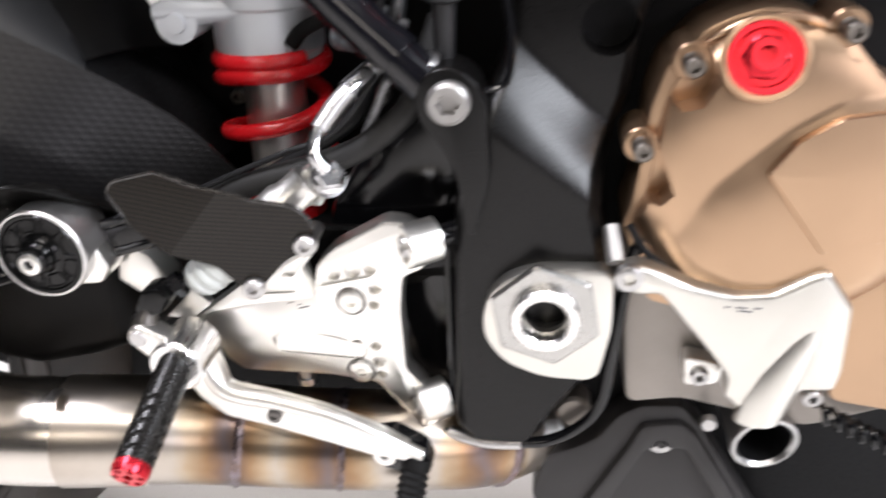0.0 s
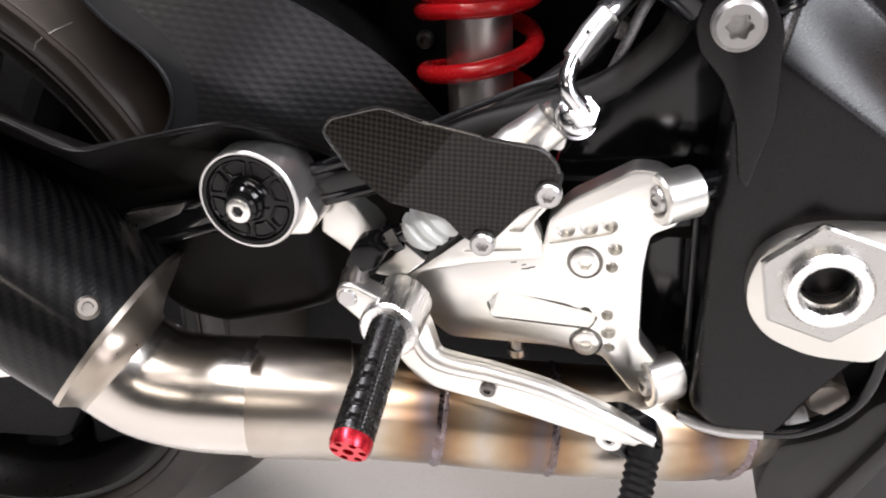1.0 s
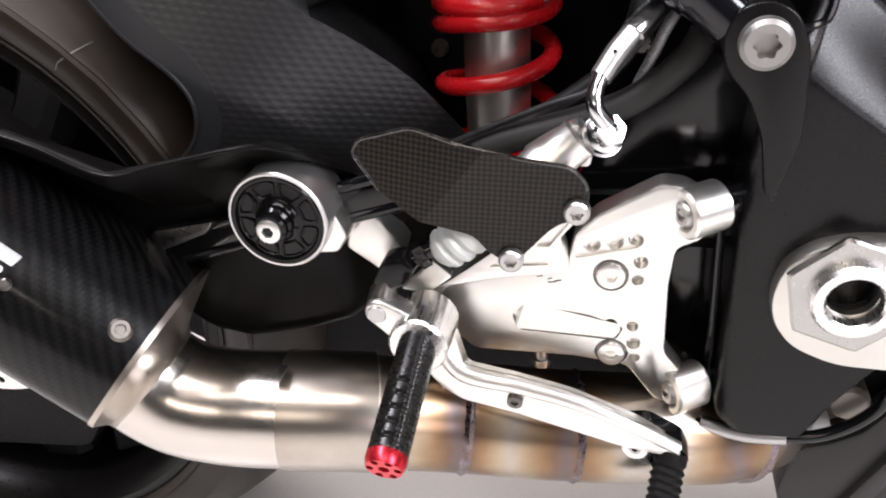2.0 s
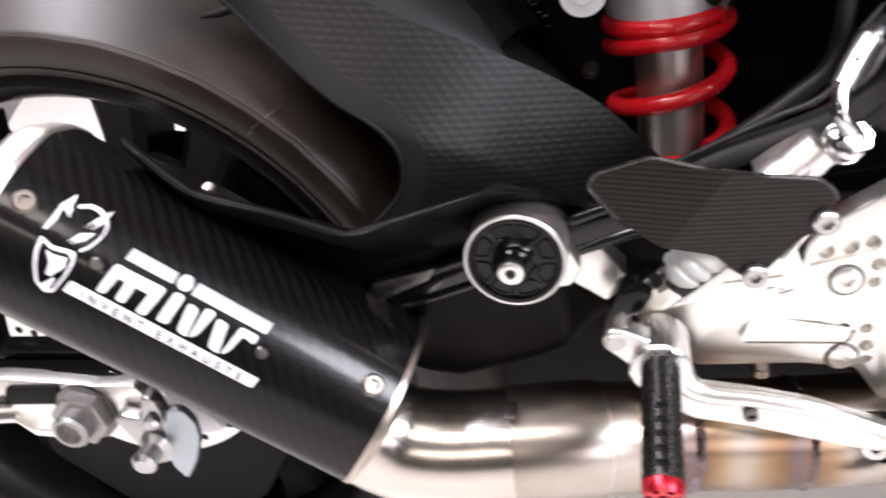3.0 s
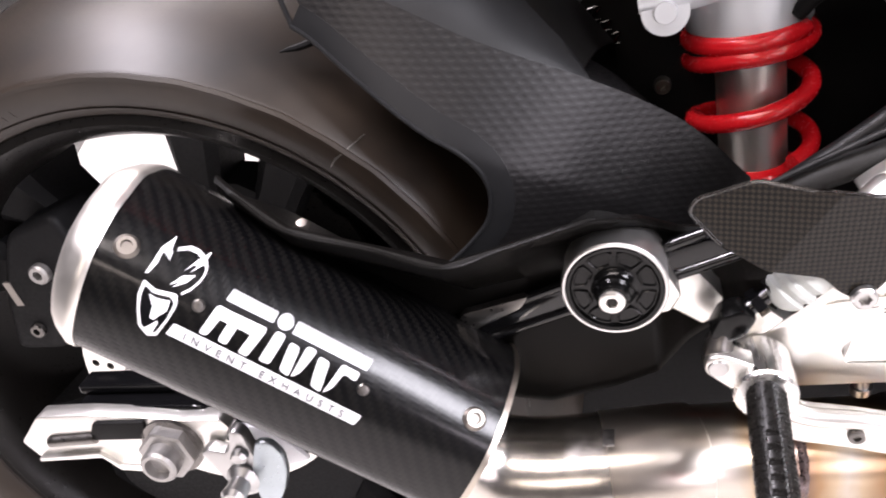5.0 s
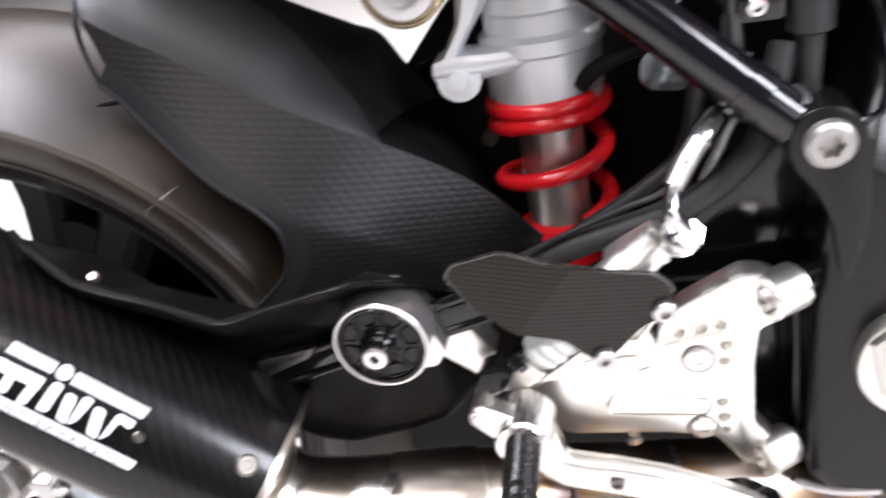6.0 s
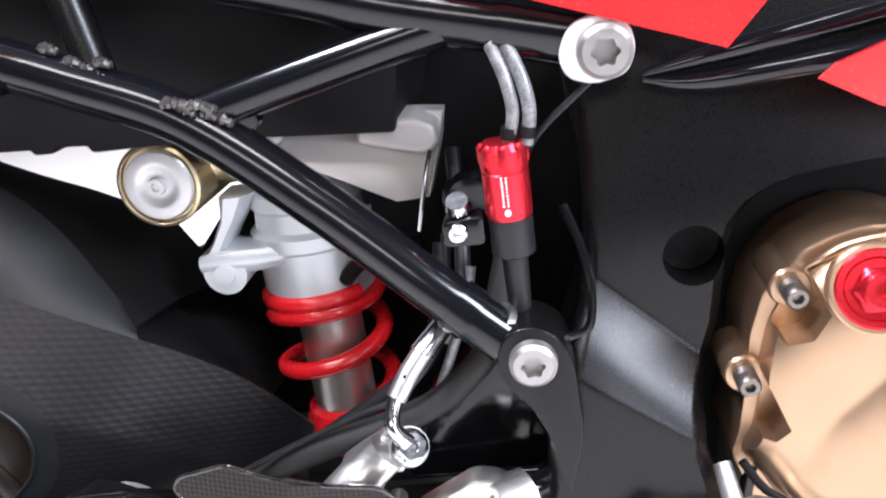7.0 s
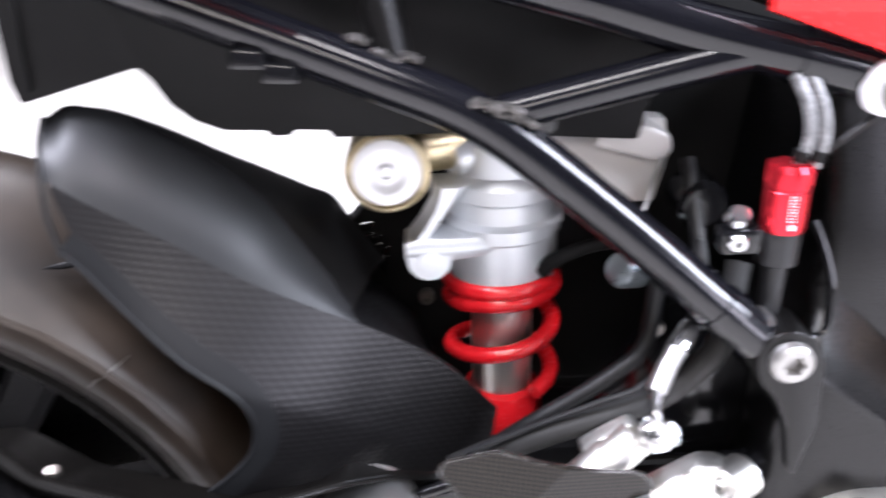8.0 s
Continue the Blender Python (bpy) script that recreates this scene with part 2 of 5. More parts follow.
dimples(HUGGER, radians(12), (0.0068, 0.0036), 0.0001)
SMOOTH_HUGGER = mat("satin_black_plastic", (0.0085, 0.0088, 0.0096), 0.0, 0.44, var=0.06, bump=0.05, bump_scale=1500, spec=0.27)
FLOOR = mat("white_hall_floor", (0.74, 0.715, 0.68), 0.0, 0.3, var=0.03, scale=6, rvar=0.05)
WALL = mat("hall_wall", (0.045, 0.045, 0.048), 0.0, 0.7, var=0.03, scale=6)
CEILING = mat("dark_hall_ceiling", (0.06, 0.06, 0.065), 0.0, 0.8, var=0.1, scale=6)

# ---- mesh helpers ----


def V(x, y, z):
    return Vector((x, y, z)) * 0.001


def finish(bm, angle=32):
    bmesh.ops.remove_doubles(bm, verts=bm.verts, dist=1e-6)
    bmesh.ops.recalc_face_normals(bm, faces=bm.faces)
    for f in bm.faces:
        f.smooth = True
    for e in bm.edges:
        if len(e.link_faces) != 2 or e.calc_face_angle(0) > radians(angle):
            e.smooth = False


def part(name, bm, material, parent=None, label="", angle=32):
    finish(bm, angle)
    me = bpy.data.meshes.new(name)
    bm.to_mesh(me)
    bm.free()
    me.materials.append(material)
    ob = new(name, me)
    if parent is not None:
        ob.parent = parent
    if label:
        tagged(ob, label)
    return ob


def add(bm, other):
    me = bpy.data.meshes.new("join")
    other.to_mesh(me)
    other.free()
    bm.from_mesh(me)
    bpy.data.meshes.remove(me)
    return bm


def fillet(pts, r, n=4):
    """Rounds the corners of an outline in mm."""
    out = []
    k = len(pts)
    for i in range(k):
        a, p, b = (Vector(pts[j % k]) for j in (i - 1, i, i + 1))
        da, db = a - p, b - p
        d = min(r, 0.45 * da.length, 0.45 * db.length)
        pa, pb = p + da.normalized() * d, p + db.normalized() * d
        for j in range(n + 1):
            t = j / n
            out.append(tuple((1 - t) ** 2 * pa + 2 * t * (1 - t) * p + t * t * pb))
    return out


def prism(pts, y0, y1, bevel=0.0, seg=2, both=False):
    """A plate of outline (x, z) in mm, from its face y0 back to y1, in mm."""
    bm = bmesh.new()
    f = [bm.verts.new(V(x, y0, z)) for x, z in pts]
    b = [bm.verts.new(V(x, y1, z)) for x, z in pts]
    k = len(pts)
    front, back = bm.faces.new(f), bm.faces.new(b)
    for i in range(k):
        bm.faces.new((f[i], f[(i + 1) % k], b[(i + 1) % k], b[i]))
    bmesh.ops.recalc_face_normals(bm, faces=bm.faces)
    if bevel:
        edges = list(front.edges) + (list(back.edges) if both else [])
        bmesh.ops.bevel(bm, geom=edges, offset=bevel * 0.001, segments=seg, affect="EDGES", profile=0.5, clamp_overlap=True)
    return bm


def axis(origin, way):
    return Matrix.Translation(origin) @ Vector(way).to_track_quat("Z", "Y").to_matrix().to_4x4()


def lathe(profile, m, seg=32, shape=None):
    """Turns a profile of (radius, height) in mm about the z axis of m. shape(i, angle): a factor on ring i."""
    bm = bmesh.new()
    rings = []
    for i, (r, h) in enumerate(profile):
        if r <= 1e-6:
            rings.append([bm.verts.new(m @ V(0, 0, h))])
            continue
        ring = []
        for j in range(seg):
            a = 2 * math.pi * j / seg
            k = r * (shape(i, a) if shape else 1)
            ring.append(bm.verts.new(m @ V(k * math.cos(a), k * math.sin(a), h)))
        rings.append(ring)
    for a, b in zip(rings, rings[1:]):
        for j in range(seg):
            if len(a) == 1 and len(b) == 1:
                continue
            if len(a) == 1:
                bm.faces.new((a[0], b[j], b[(j + 1) % seg]))
            elif len(b) == 1:
                bm.faces.new((a[j], a[(j + 1) % seg], b[0]))
            else:
                bm.faces.new((a[j], a[(j + 1) % seg], b[(j + 1) % seg], b[j]))
    return bm


def glide(pts, n=6):
    """A smooth line through points (Catmull-Rom)."""
    p = [Vector(q) for q in pts]
    p = [2 * p[0] - p[1], *p, 2 * p[-1] - p[-2]]
    out = []
    for i in range(1, len(p) - 2):
        for j in range(n):
            t = j / n
            a, b, c, d = p[i - 1 : i + 3]
            out.append(0.5 * (2 * b + (c - a) * t + (2 * a - 5 * b + 4 * c - d) * t * t + (3 * b - a - 3 * c + d) * t**3))
    out.append(p[-2])
    return out


def sweep(line, radius, seg=14, squash=None):
    """A tube along a line of points in metres; radius in mm, a number or a list that is spread along it."""
    bm = bmesh.new()
    k = len(line)
    rad = [radius] * k if isinstance(radius, (int, float)) else [float(np.interp(i / (k - 1), np.linspace(0, 1, len(radius)), radius)) for i in range(k)]
    rings, side = [], None
    for i, p in enumerate(line):
        way = (line[min(i + 1, k - 1)] - line[max(i - 1, 0)]).normalized()
        if side is None:
            side = way.orthogonal().normalized()
        side = (side - way * side.dot(way)).normalized()
        up = way.cross(side)
        rings.append([bm.verts.new(p + 0.001 * rad[i] * (math.cos(a) * side + math.sin(a) * up)) for a in (2 * math.pi * j / seg for j in range(seg))])
    for a, b in zip(rings, rings[1:]):
        for j in range(seg):
            bm.faces.new((a[j], a[(j + 1) % seg], b[(j + 1) % seg], b[j]))
    bm.faces.new(rings[0])
    bm.faces.new(rings[-1])
    return bm


def loft(rows, cap=True, closed=True):
    """Skins rows of points (in metres) one to the next."""
    bm = bmesh.new()
    vs = [[bm.verts.new(p) for p in row] for row in rows]
    k = len(rows[0])
    for a, b in zip(vs, vs[1:]):
        for j in range(k if closed else k - 1):
            bm.faces.new((a[j], a[(j + 1) % k], b[(j + 1) % k], b[j]))
    if cap and closed:
        bm.faces.new(vs[0])
        bm.faces.new(vs[-1])
    return bm


def shell(bm, step):
    """Gives a sheet thickness along step."""
    bmesh.ops.recalc_face_normals(bm, faces=bm.faces)
    made = bmesh.ops.extrude_face_region(bm, geom=bm.faces[:], use_keep_orig=True)
    bmesh.ops.translate(bm, vec=step, verts=[g for g in made["geom"] if isinstance(g, bmesh.types.BMVert)])
    return bm


def carve(bm, cutter):
    """Takes the solid cutter out of the solid bm."""
    obs = []
    for b in (bm, cutter):
        bmesh.ops.recalc_face_normals(b, faces=b.faces)
        me = bpy.data.meshes.new("solid")
        b.to_mesh(me)
        b.free()
        obs.append(new("solid", me))
    mod = obs[0].modifiers.new("cut", "BOOLEAN")
    mod.operation, mod.object, mod.solver = "DIFFERENCE", obs[1], "EXACT"
    mod.use_self = True
    dg = bpy.context.evaluated_depsgraph_get()
    dg.update()
    out = bmesh.new()
    out.from_mesh(obs[0].evaluated_get(dg).to_mesh())
    for o in obs:
        me = o.data
        bpy.data.objects.remove(o)
        bpy.data.meshes.remove(me)
    return out


def disc(x, y, z, r, depth, seg=24):
    """A solid drum along y, in mm, from y back by depth."""
    return lathe([(0, 0), (r, 0), (r, depth), (0, depth)], axis(V(x, y, z), (0, 1, 0)), seg)


OUT = (0, -1, 0)


def bend(ob, shift):
    """Moves each corner of a thing and of its parts by shift(x, y, z), in mm."""
    for o in [ob, *ob.children_recursive]:
        for v in o.data.vertices:
            x, y, z = (c * 1000 for c in v.co)
            v.co += V(*shift(x, y, z))


def hexed(a, turn=0.0):
    a = (a + turn) % (math.pi / 3) - math.pi / 6
    return 0.866 / math.cos(a)


def star(a):
    return 1 + 0.13 * math.cos(6 * a)


def bolt(parent, x, y, z, r, way=OUT, material=None, head=None, socket="hex", name="bolt", label="", flange=1.0):
    """A cap screw with its head's underside at (x, y, z) mm: a domed head with a hexagon or star socket, on a flange."""
    h = head or r * 0.6
    deep = 0.3 if socket == "star" else 0.03
    prof = [(0, -2), (r * flange, -2), (r * flange, h * 0.25), (r * 0.98, h * 0.34), (r * 0.97, h * 0.75), (r * 0.8, h), (r * 0.46, h), (r * 0.43, h * deep), (0, h * deep)]

    def shape(i, a):
        return (hexed(a) * 1.08 if socket == "hex" else star(a)) if i in (6, 7) else 1

    return part(name, lathe(prof, axis(V(x, y, z), way), 36, shape), material or STEEL, parent, label, angle=40)

# ---- hall ----
floor = part("floor", prism([(-7000, 86), (7000, 86), (7000, 0), (-7000, 0)], -7000, 7000), FLOOR)
tagged(floor, "glossy white exhibition hall floor", "floor", kind="structure")
ceiling = part("ceiling", prism([(-7000, 4300), (7000, 4300), (7000, 4200), (-7000, 4200)], -7000, 7000), CEILING)
tagged(ceiling, "dark exhibition hall ceiling", "ceiling", kind="structure")
for nm, (x0, x1, y0, y1) in {"wall_north": (-7000, 7000, 7000, 7150), "wall_south": (-7000, 7000, -7150, -7000), "wall_east": (7000, 7150, -7000, 7000), "wall_west": (-7150, -7000, -7000, 7000)}.items():
    tagged(part(nm, prism([(x0, 40), (x1, 40), (x1, 4200), (x0, 4200)], y0, y1), WALL), "plain grey exhibition hall wall", "wall", kind="structure")

# ---- motorcycle ----
BIKE = new("motorcycle")
tagged(BIKE, "black and red sports motorcycle with carbon silencer on white floor", "motorcycle")

# -- main frame: a cast spar whose face steps outwards below the shock --


def frame_face(x, z):
    """The spar's outer face: flat above, a slanting facet, and a flat lower leg that stands 27 mm proud."""
    top = 583 - 0.92 * (x + 26)
    low = max(top - 58, min(top - 12, 539 - 0.7 * (x + 31)))
    s = min(1, max(0, (top - z) / (top - low)))
    back = 0.12 * (math.hypot(z - 600, 26) + z - 600)
    return -100 + back - 27 * (s - 0.14 * math.sin(2 * math.pi * s) / (2 * math.pi))


def interp(z, table):
    return float(np.interp(z, [a for a, _ in table], [b for _, b in table]))


FRAME_LEFT = [(350, -50), (358, -58), (470, -58), (525, -55), (545, -46), (572, -36), (600, -31), (640, -30), (690, -36), (720, -36)]
FRAME_RIGHT = [(350, -10), (355, -6), (367, -1), (389, 14), (402, 23), (422, 29), (460, 29), (480, 24), (500, 19), (520, 20), (556, 31), (590, 35), (604, 40), (613, 48), (619, 58), (623, 72), (626, 95), (628, 125), (632, 330), (720, 330)]


def frame_rows():
    rows = []
    for z in [*np.linspace(350, 500, 24), *np.linspace(503, 600, 64), *np.linspace(602, 634, 28), *np.linspace(638, 715, 16)]:
        xl, xr = interp(z, FRAME_LEFT), interp(z, FRAME_RIGHT)
        face = lambda x: frame_face(x, z)
        row = [(xl, -60)] + [(xl + 7 * (1 - math.cos(a)), face(xl + 7) + 7 * (1 - math.sin(a))) for a in (math.pi * k / 10 for k in range(5))]
        row += [(x, face(x) - 1.5 * math.sin(math.pi * min(0.5, (x - xl) / 60))) for x in (xl + 7 + (xr - xl - 12) * (k / 36) ** (1 if xr < 60 else 1.6) for k in range(0, 36))]
        row += [(xr - 5, face(xr - 5) + 1), (xr - 1.5, face(xr) + 4), (xr, face(xr) + 9), (xr, -60)]
        rows.append([V(a, b, z) for a, b in row])
    return rows


frame_bm = carve(loft(frame_rows()), disc(19, -140, 590, 14.5, 78, 32))
main_frame = part("main_frame", frame_bm, PAINT, BIKE, "satin black cast aluminium frame spar", angle=40)
part("rubber_plug", lathe([(0, 2), (9, 2), (14.4, 0), (14.4, 12), (0, 12)], axis(V(19, -80, 590), (0, 1, 0)), 32), VOID, main_frame)
part("wire", sweep(glide([V(-6, -106, 690), V(-20, -108, 680), V(-35, -108, 668), V(-42, -107, 662), V(-49, -104, 654), V(-56, -90, 640)], 5), 1.6, 8), HOSE, main_frame)
part("frame_lug", prism(fillet([(-75, 562), (-70, 574), (-58, 578), (-46, 572), (-40, 559), (-38, 520), (-46, 488), (-50, 492), (-54, 520), (-62, 538), (-72, 548)], 7), -133.5, -104, 1.5, 3), PAINT, main_frame)
bolt(main_frame, -58, -133, 560.5, 11, material=BOLT_GREY, head=6.5, socket="star", label="flanged steel star-socket bolt")
part("collar", lathe([(12, 0), (12, 4), (8, 4), (8, 0)], axis(V(-72, -118, 570), (-0.7, -0.2, 0.65)), 28), STEEL, main_frame)
part("frame_rib", sweep(glide([V(-62, -120, 568), V(-48, -116, 562), V(-38, -113, 561), V(-32, -112, 564), V(-29.5, -110, 573), V(-29.5, -107, 588), V(-33, -102, 604), V(-39, -96, 620)], 6), 2.2, 10), GLOSS, main_frame, "gloss black raised rib on frame edge")
part("pinch_tab", prism(fillet([(-92, 449), (-56, 455), (-54, 470), (-92, 470)], 4), -104, -92, 1.5), PAINT, main_frame)

part("spar_edge", sweep(glide([V(0, -94, 675), V(27, -95, 680), V(60, -95, 685), V(98, -93, 691), V(150, -90, 700)], 5), [1.5, 5, 6, 6], 14), TUBE, main_frame)
part("spar_edge", sweep(glide([V(0, -95, 673), V(22, -97, 670), V(60, -98, 672), V(83, -98, 674), V(150, -96, 680)], 5), [1.5, 5, 6, 6], 14), TUBE, main_frame)
# swingarm pivot
pivot = part("pivot_plate", carve(prism(fillet([(-41, 442), (-37, 458), (-26, 468), (-10, 473), (27, 474), (29, 440), (23, 404), (-8, 405), (-29, 414), (-39, 428)], 9), -138, -126, 1.5), disc(-7, -150, 447, 12.2, 40, 40)), MACHINED, BIKE, "machined aluminium eccentric pivot plate")
part("hex_flange", lathe([(29.5, 0), (29.5, 2.2), (28, 3.2), (19, 3.2), (19, 0)], axis(V(-7, -138, 446), OUT), 60, lambda i, a: hexed(a, 0.33) * 1.05 if i < 3 else 1), HEX, pivot)
part("pivot_tube", lathe([(19, 2), (19, 7.5), (17.6, 9), (13.4, 9), (12.2, 7.6), (12.2, -16), (0, -16)], axis(V(-7, -138, 446), OUT), 48), ALU_BRIGHT, pivot, "turned hollow pivot tube")
part("pivot_bore", lathe([(12.1, -4)] + [(11.6 if k % 2 else 11.0, -5 - k) for k in range(9)] + [(10.8, -15), (0, -15)], axis(V(-7, -138, 446), OUT), 32), VOID, pivot)

# -- rear subframe --
rail = part("subframe_rail", sweep(glide([V(-430, -84, 771), V(-342, -90, 735), V(-261, -93, 702), V(-206, -96, 677), V(-147, -106, 632), V(-98, -117, 590), V(-70, -121, 566)], 8), 12, 24), TUBE, BIKE, "gloss black tubular subframe rail")
part("rail_collar", sweep([V(-92, -118, 585), V(-84, -119.5, 578)], 13, 24), TUBE, rail)
upper = part("upper_rail", sweep(glide([V(-250, -82, 758), V(-160, -88, 733), V(-108, -92, 717), V(-62, -96, 705), V(-20, -98, 694)], 8), 12.8, 24), TUBE, BIKE, "gloss black upper subframe tube")
part("tube_sleeve", sweep([V(-60, -96, 704.5), V(-24, -98, 695)], 14, 18), TUBE, upper)
part("washer_plate", prism(fillet([(-36, 690), (-31, 702), (-18, 706), (-6, 700), (-4, 690), (-8, 680), (-22, 677), (-33, 681)], 8), -116, -110, 1.5), DECAL, upper, "white painted mounting eye")
bolt(upper, -17, -116, 691, 11.5, material=BOLT_GREY, head=8, socket="star", label="steel star-socket bolt")
brace = part("subframe_brace", sweep(glide([V(-198, -96, 681), V(-150, -96, 692), V(-108, -96, 701.5), V(-80, -96, 707)], 5), 9.5, 18), TUBE, BIKE, "gloss black brace tube")
for x, z in ((-206, 686), (-196, 684)):
    part("weld_bead", sweep(glide([V(x - 8, -104, z + 2), V(x, -107, z + 3), V(x + 8, -106, z - 1)], 6), [0.8, 3, 1.8, 3.2, 1.8, 3, 1.8, 3.1, 1.8, 2.8, 1], 8), WELD, brace)
for x, z in ((-208, 688), (-202, 684), (-192, 681), (-186, 678)):
    part("weld_bead", sweep(glide([V(x - 4, -103, z + 2), V(x, -106, z + 1), V(x + 4, -105, z - 2)], 6), [0.8, 2.6, 1.6, 2.8, 1.6, 2.4, 0.8], 8), WELD, brace)
part("gusset", prism(fillet([(-198, 690), (-174, 688), (-172, 674), (-186, 664)], 3), -100, -92, 1), GLOSS, brace)
part("strut", sweep([V(-266, -78, 790), V(-247, -90, 700)], 9, 14), PAINT, rail)
for x, z in ((-314, 713), (-300, 706)):
    part("cable_clamp", prism(fillet([(x - 9, z - 5), (x - 7, z + 5), (x + 7, z + 3), (x + 9, z - 6)], 3), -106, -86, 2), GLOSS, rail)
for x, z in ((-265, 717), (-255, 710), (-249, 706), (-241, 708)):
    part("weld_bead", sweep(glide([V(x - 5, -93, z + 1), V(x, -97, z + 2), V(x + 5, -96, z - 1)], 6), [0.8, 3, 1.8, 3.2, 1.8, 3, 1.8, 3.1, 1.8, 2.8, 1], 8), WELD, rail)

# undertail tray
tray = part("undertail_tray", prism(fillet([(-447, 900), (-449, 694), (-446, 683), (-383, 700), (-377, 694), (-369, 680), (-358, 671), (-343, 665), (-320, 664), (-318, 661), (-307, 661), (-305, 664), (-287, 663), (-285, 659), (-221, 659), (-120, 652), (-110, 700), (-120, 900)], 2.5), -52, 75, 3), PLASTIC, BIKE, "matt black plastic undertail tray")
part("tray_rib", sweep([V(-440, -53, 690), V(-436, -53, 760)], 2, 8), PLASTIC, tray)
part("seat_base", prism(fillet([(-420, 790), (-120, 745), (-60, 720), (-60, 900), (-420, 900)], 10), -85, 85, 4), VOID, BIKE, "black seat base panel")

# red bodywork
cover = part("side_cover", loft([[V(x, y, z) for x, y, z in row] for row in (
    ((-80, -112, 727), (30, -122, 687), (62, -122, 722), (-80, -112, 790)), ((-80, -106, 726), (30, -116, 686), (62, -116, 722), (-80, -106, 790)))]), RED_FAIRING, BIKE, "glossy red side cover panel")
part("tail_fairing", prism(fillet([(-420, 774), (-330, 760), (-304, 750), (-288, 744), (-282, 750), (-300, 790), (-420, 800)], 4), -122, -112, 3), RED_FAIRING, BIKE, "glossy red tail fairing edge")
part("fairing_edge", loft([[V(x + k, y, z) for x, y, z in ((61, -131 + d, 673), (66, -131 + d, 677), (84, -130 + d, 683), (160, -128 + d, 708), (160, -130 + d, 640), (84, -132 + d, 660))] for k, d in ((0, 0), (3, 6))]), RED_FAIRING, BIKE, "glossy red fairing edge")

# -- rear wheel --
WX, WZ = -581, 367
AX = axis(V(WX, 0, WZ), (0, 1, 0))
wheel = part("rear_wheel", lathe([(210, -75), (213, -81), (207, -82), (201, -77), (194, -64), (192, -40), (191, 0), (192, 40), (194, 64), (201, 77), (207, 82), (213, 81), (210, 75), (201, 64), (197, 0), (201, -64), (210, -75)], AX, 120), RIM, BIKE, "satin black cast rear wheel rim")
tyre_prof = [(210, -76), (215, -81), (221, -87), (231, -91), (238, -91.5), (240.5, -90), (243, -87), (252, -76), (263, -61), (273, -42), (281, -21), (285, 0), (281, 21), (273, 42), (263, 61), (252, 76), (243, 87), (237, 91), (230, 91), (221, 87), (214, 81), (208, 76), (203, 0), (208, -76)]
part("tyre", lathe(tyre_prof, AX, 180), RUBBER, wheel, "worn black slick sport tyre")
part("wear_edge", lathe([(237, -91.8), (239.6, -92.2), (241.6, -90.6), (241.2, -88)], AX, 180, lambda i, a: 1 + 0.0018 * math.sin(37 * a) * math.sin(11 * a)), RUBBER, wheel)


def on_tyre(turn, r, out=0.0):
    """A place on the tyre's near side, by its angle and radius."""
    side = [p for p in tyre_prof[:12]]
    y = float(np.interp(r, [p[0] for p in side], [p[1] for p in side]))
    return V(WX + r * math.cos(radians(turn)), y - out, WZ + r * math.sin(radians(turn)))


for turn in (99, 101, 103, 107, 109, 111, 114, 116):
    part("sidewall_mark", sweep([on_tyre(turn, 223, -0.3), on_tyre(turn + 0.5, 229, -0.3)], 0.55, 6), RUBBER, wheel, "illegible moulded tyre marking")
part("bead_ring", lathe([(214, -82.5), (217, -85.6), (219.5, -87), (217, -82)], AX, 140), RUBBER, wheel)


def spoke_pair(mid):
    """A forked spoke: two arms that meet in a web near the hub."""
    for turn in (mid - 11, mid + 11):
        c, s = math.cos(radians(turn)), math.sin(radians(turn))
        rows = []
        for r, half, y0, y1 in ((40, 18, -34, 10), (90, 15, -30, 14), (150, 16, -30, 18), (176, 19, -32, 20), (195, 28, -38, 30)):
            rows.append([V(WX + r * c - o * s, y, WZ + r * s + o * c) for o, y in ((-half, y0 + 7), (-half * 0.6, y0), (half * 0.6, y0), (half, y0 + 7), (half, y1), (-half, y1))])
        part("spoke", loft(rows), VOID, wheel)
    web = [(WX + r * math.cos(radians(mid + d)), WZ + r * math.sin(radians(mid + d))) for r, d in ((44, -20), (100, -14), (144, -11), (147, 0), (144, 11), (100, 14), (44, 20))]
    part("spoke_web", prism(web, -26, 12, 3), VOID, wheel)


for k in range(5):
    spoke_pair(68 + 72 * k)
groove = [on_tyre(105 + 1.5 * math.sin(k * 0.9), 243 + 5.2 * k, -0.2) for k in range(9)]
part("tread_groove", sweep(groove, [0.5, 1.0, 1.1, 1.1, 0.9], 6), VOID, wheel)
part("tread_groove", sweep(glide([V(-446, -69.4, 596.5), V(-440, -69, 597.2), V(-434, -67.5, 597.4), V(-424, -64, 599)], 5), [0.4, 1.6, 2.2, 2.6], 8), VOID, wheel)
part("tread_scar", sweep([on_tyre(t, r, 0.1) for t, r in ((47, 226), (47, 233), (46.6, 238), (46.2, 243), (45.5, 250))], [0.3, 0.6, 0.6, 0.4, 0.3], 6), DARK_STEEL, wheel, "fine pale mould line")
part("hub", lathe([(0, -60), (26, -60), (30, -34), (50, -22), (50, 60), (0, 60)], AX, 48), GLOSS, wheel)
rotor = lathe([(58, -56), (102, -56), (102, -61), (58, -61), (58, -56)], AX, 72)
for ring, n in ((69, 17), (81, 19), (93, 21)):
    cut = bmesh.new()
    for i in range(n):
        a = 2 * math.pi * i / n + ring
        add(cut, disc(WX + ring * math.cos(a), -80, WZ + ring * math.sin(a), 3.2, 30, 10))
    rotor = carve(rotor, cut)
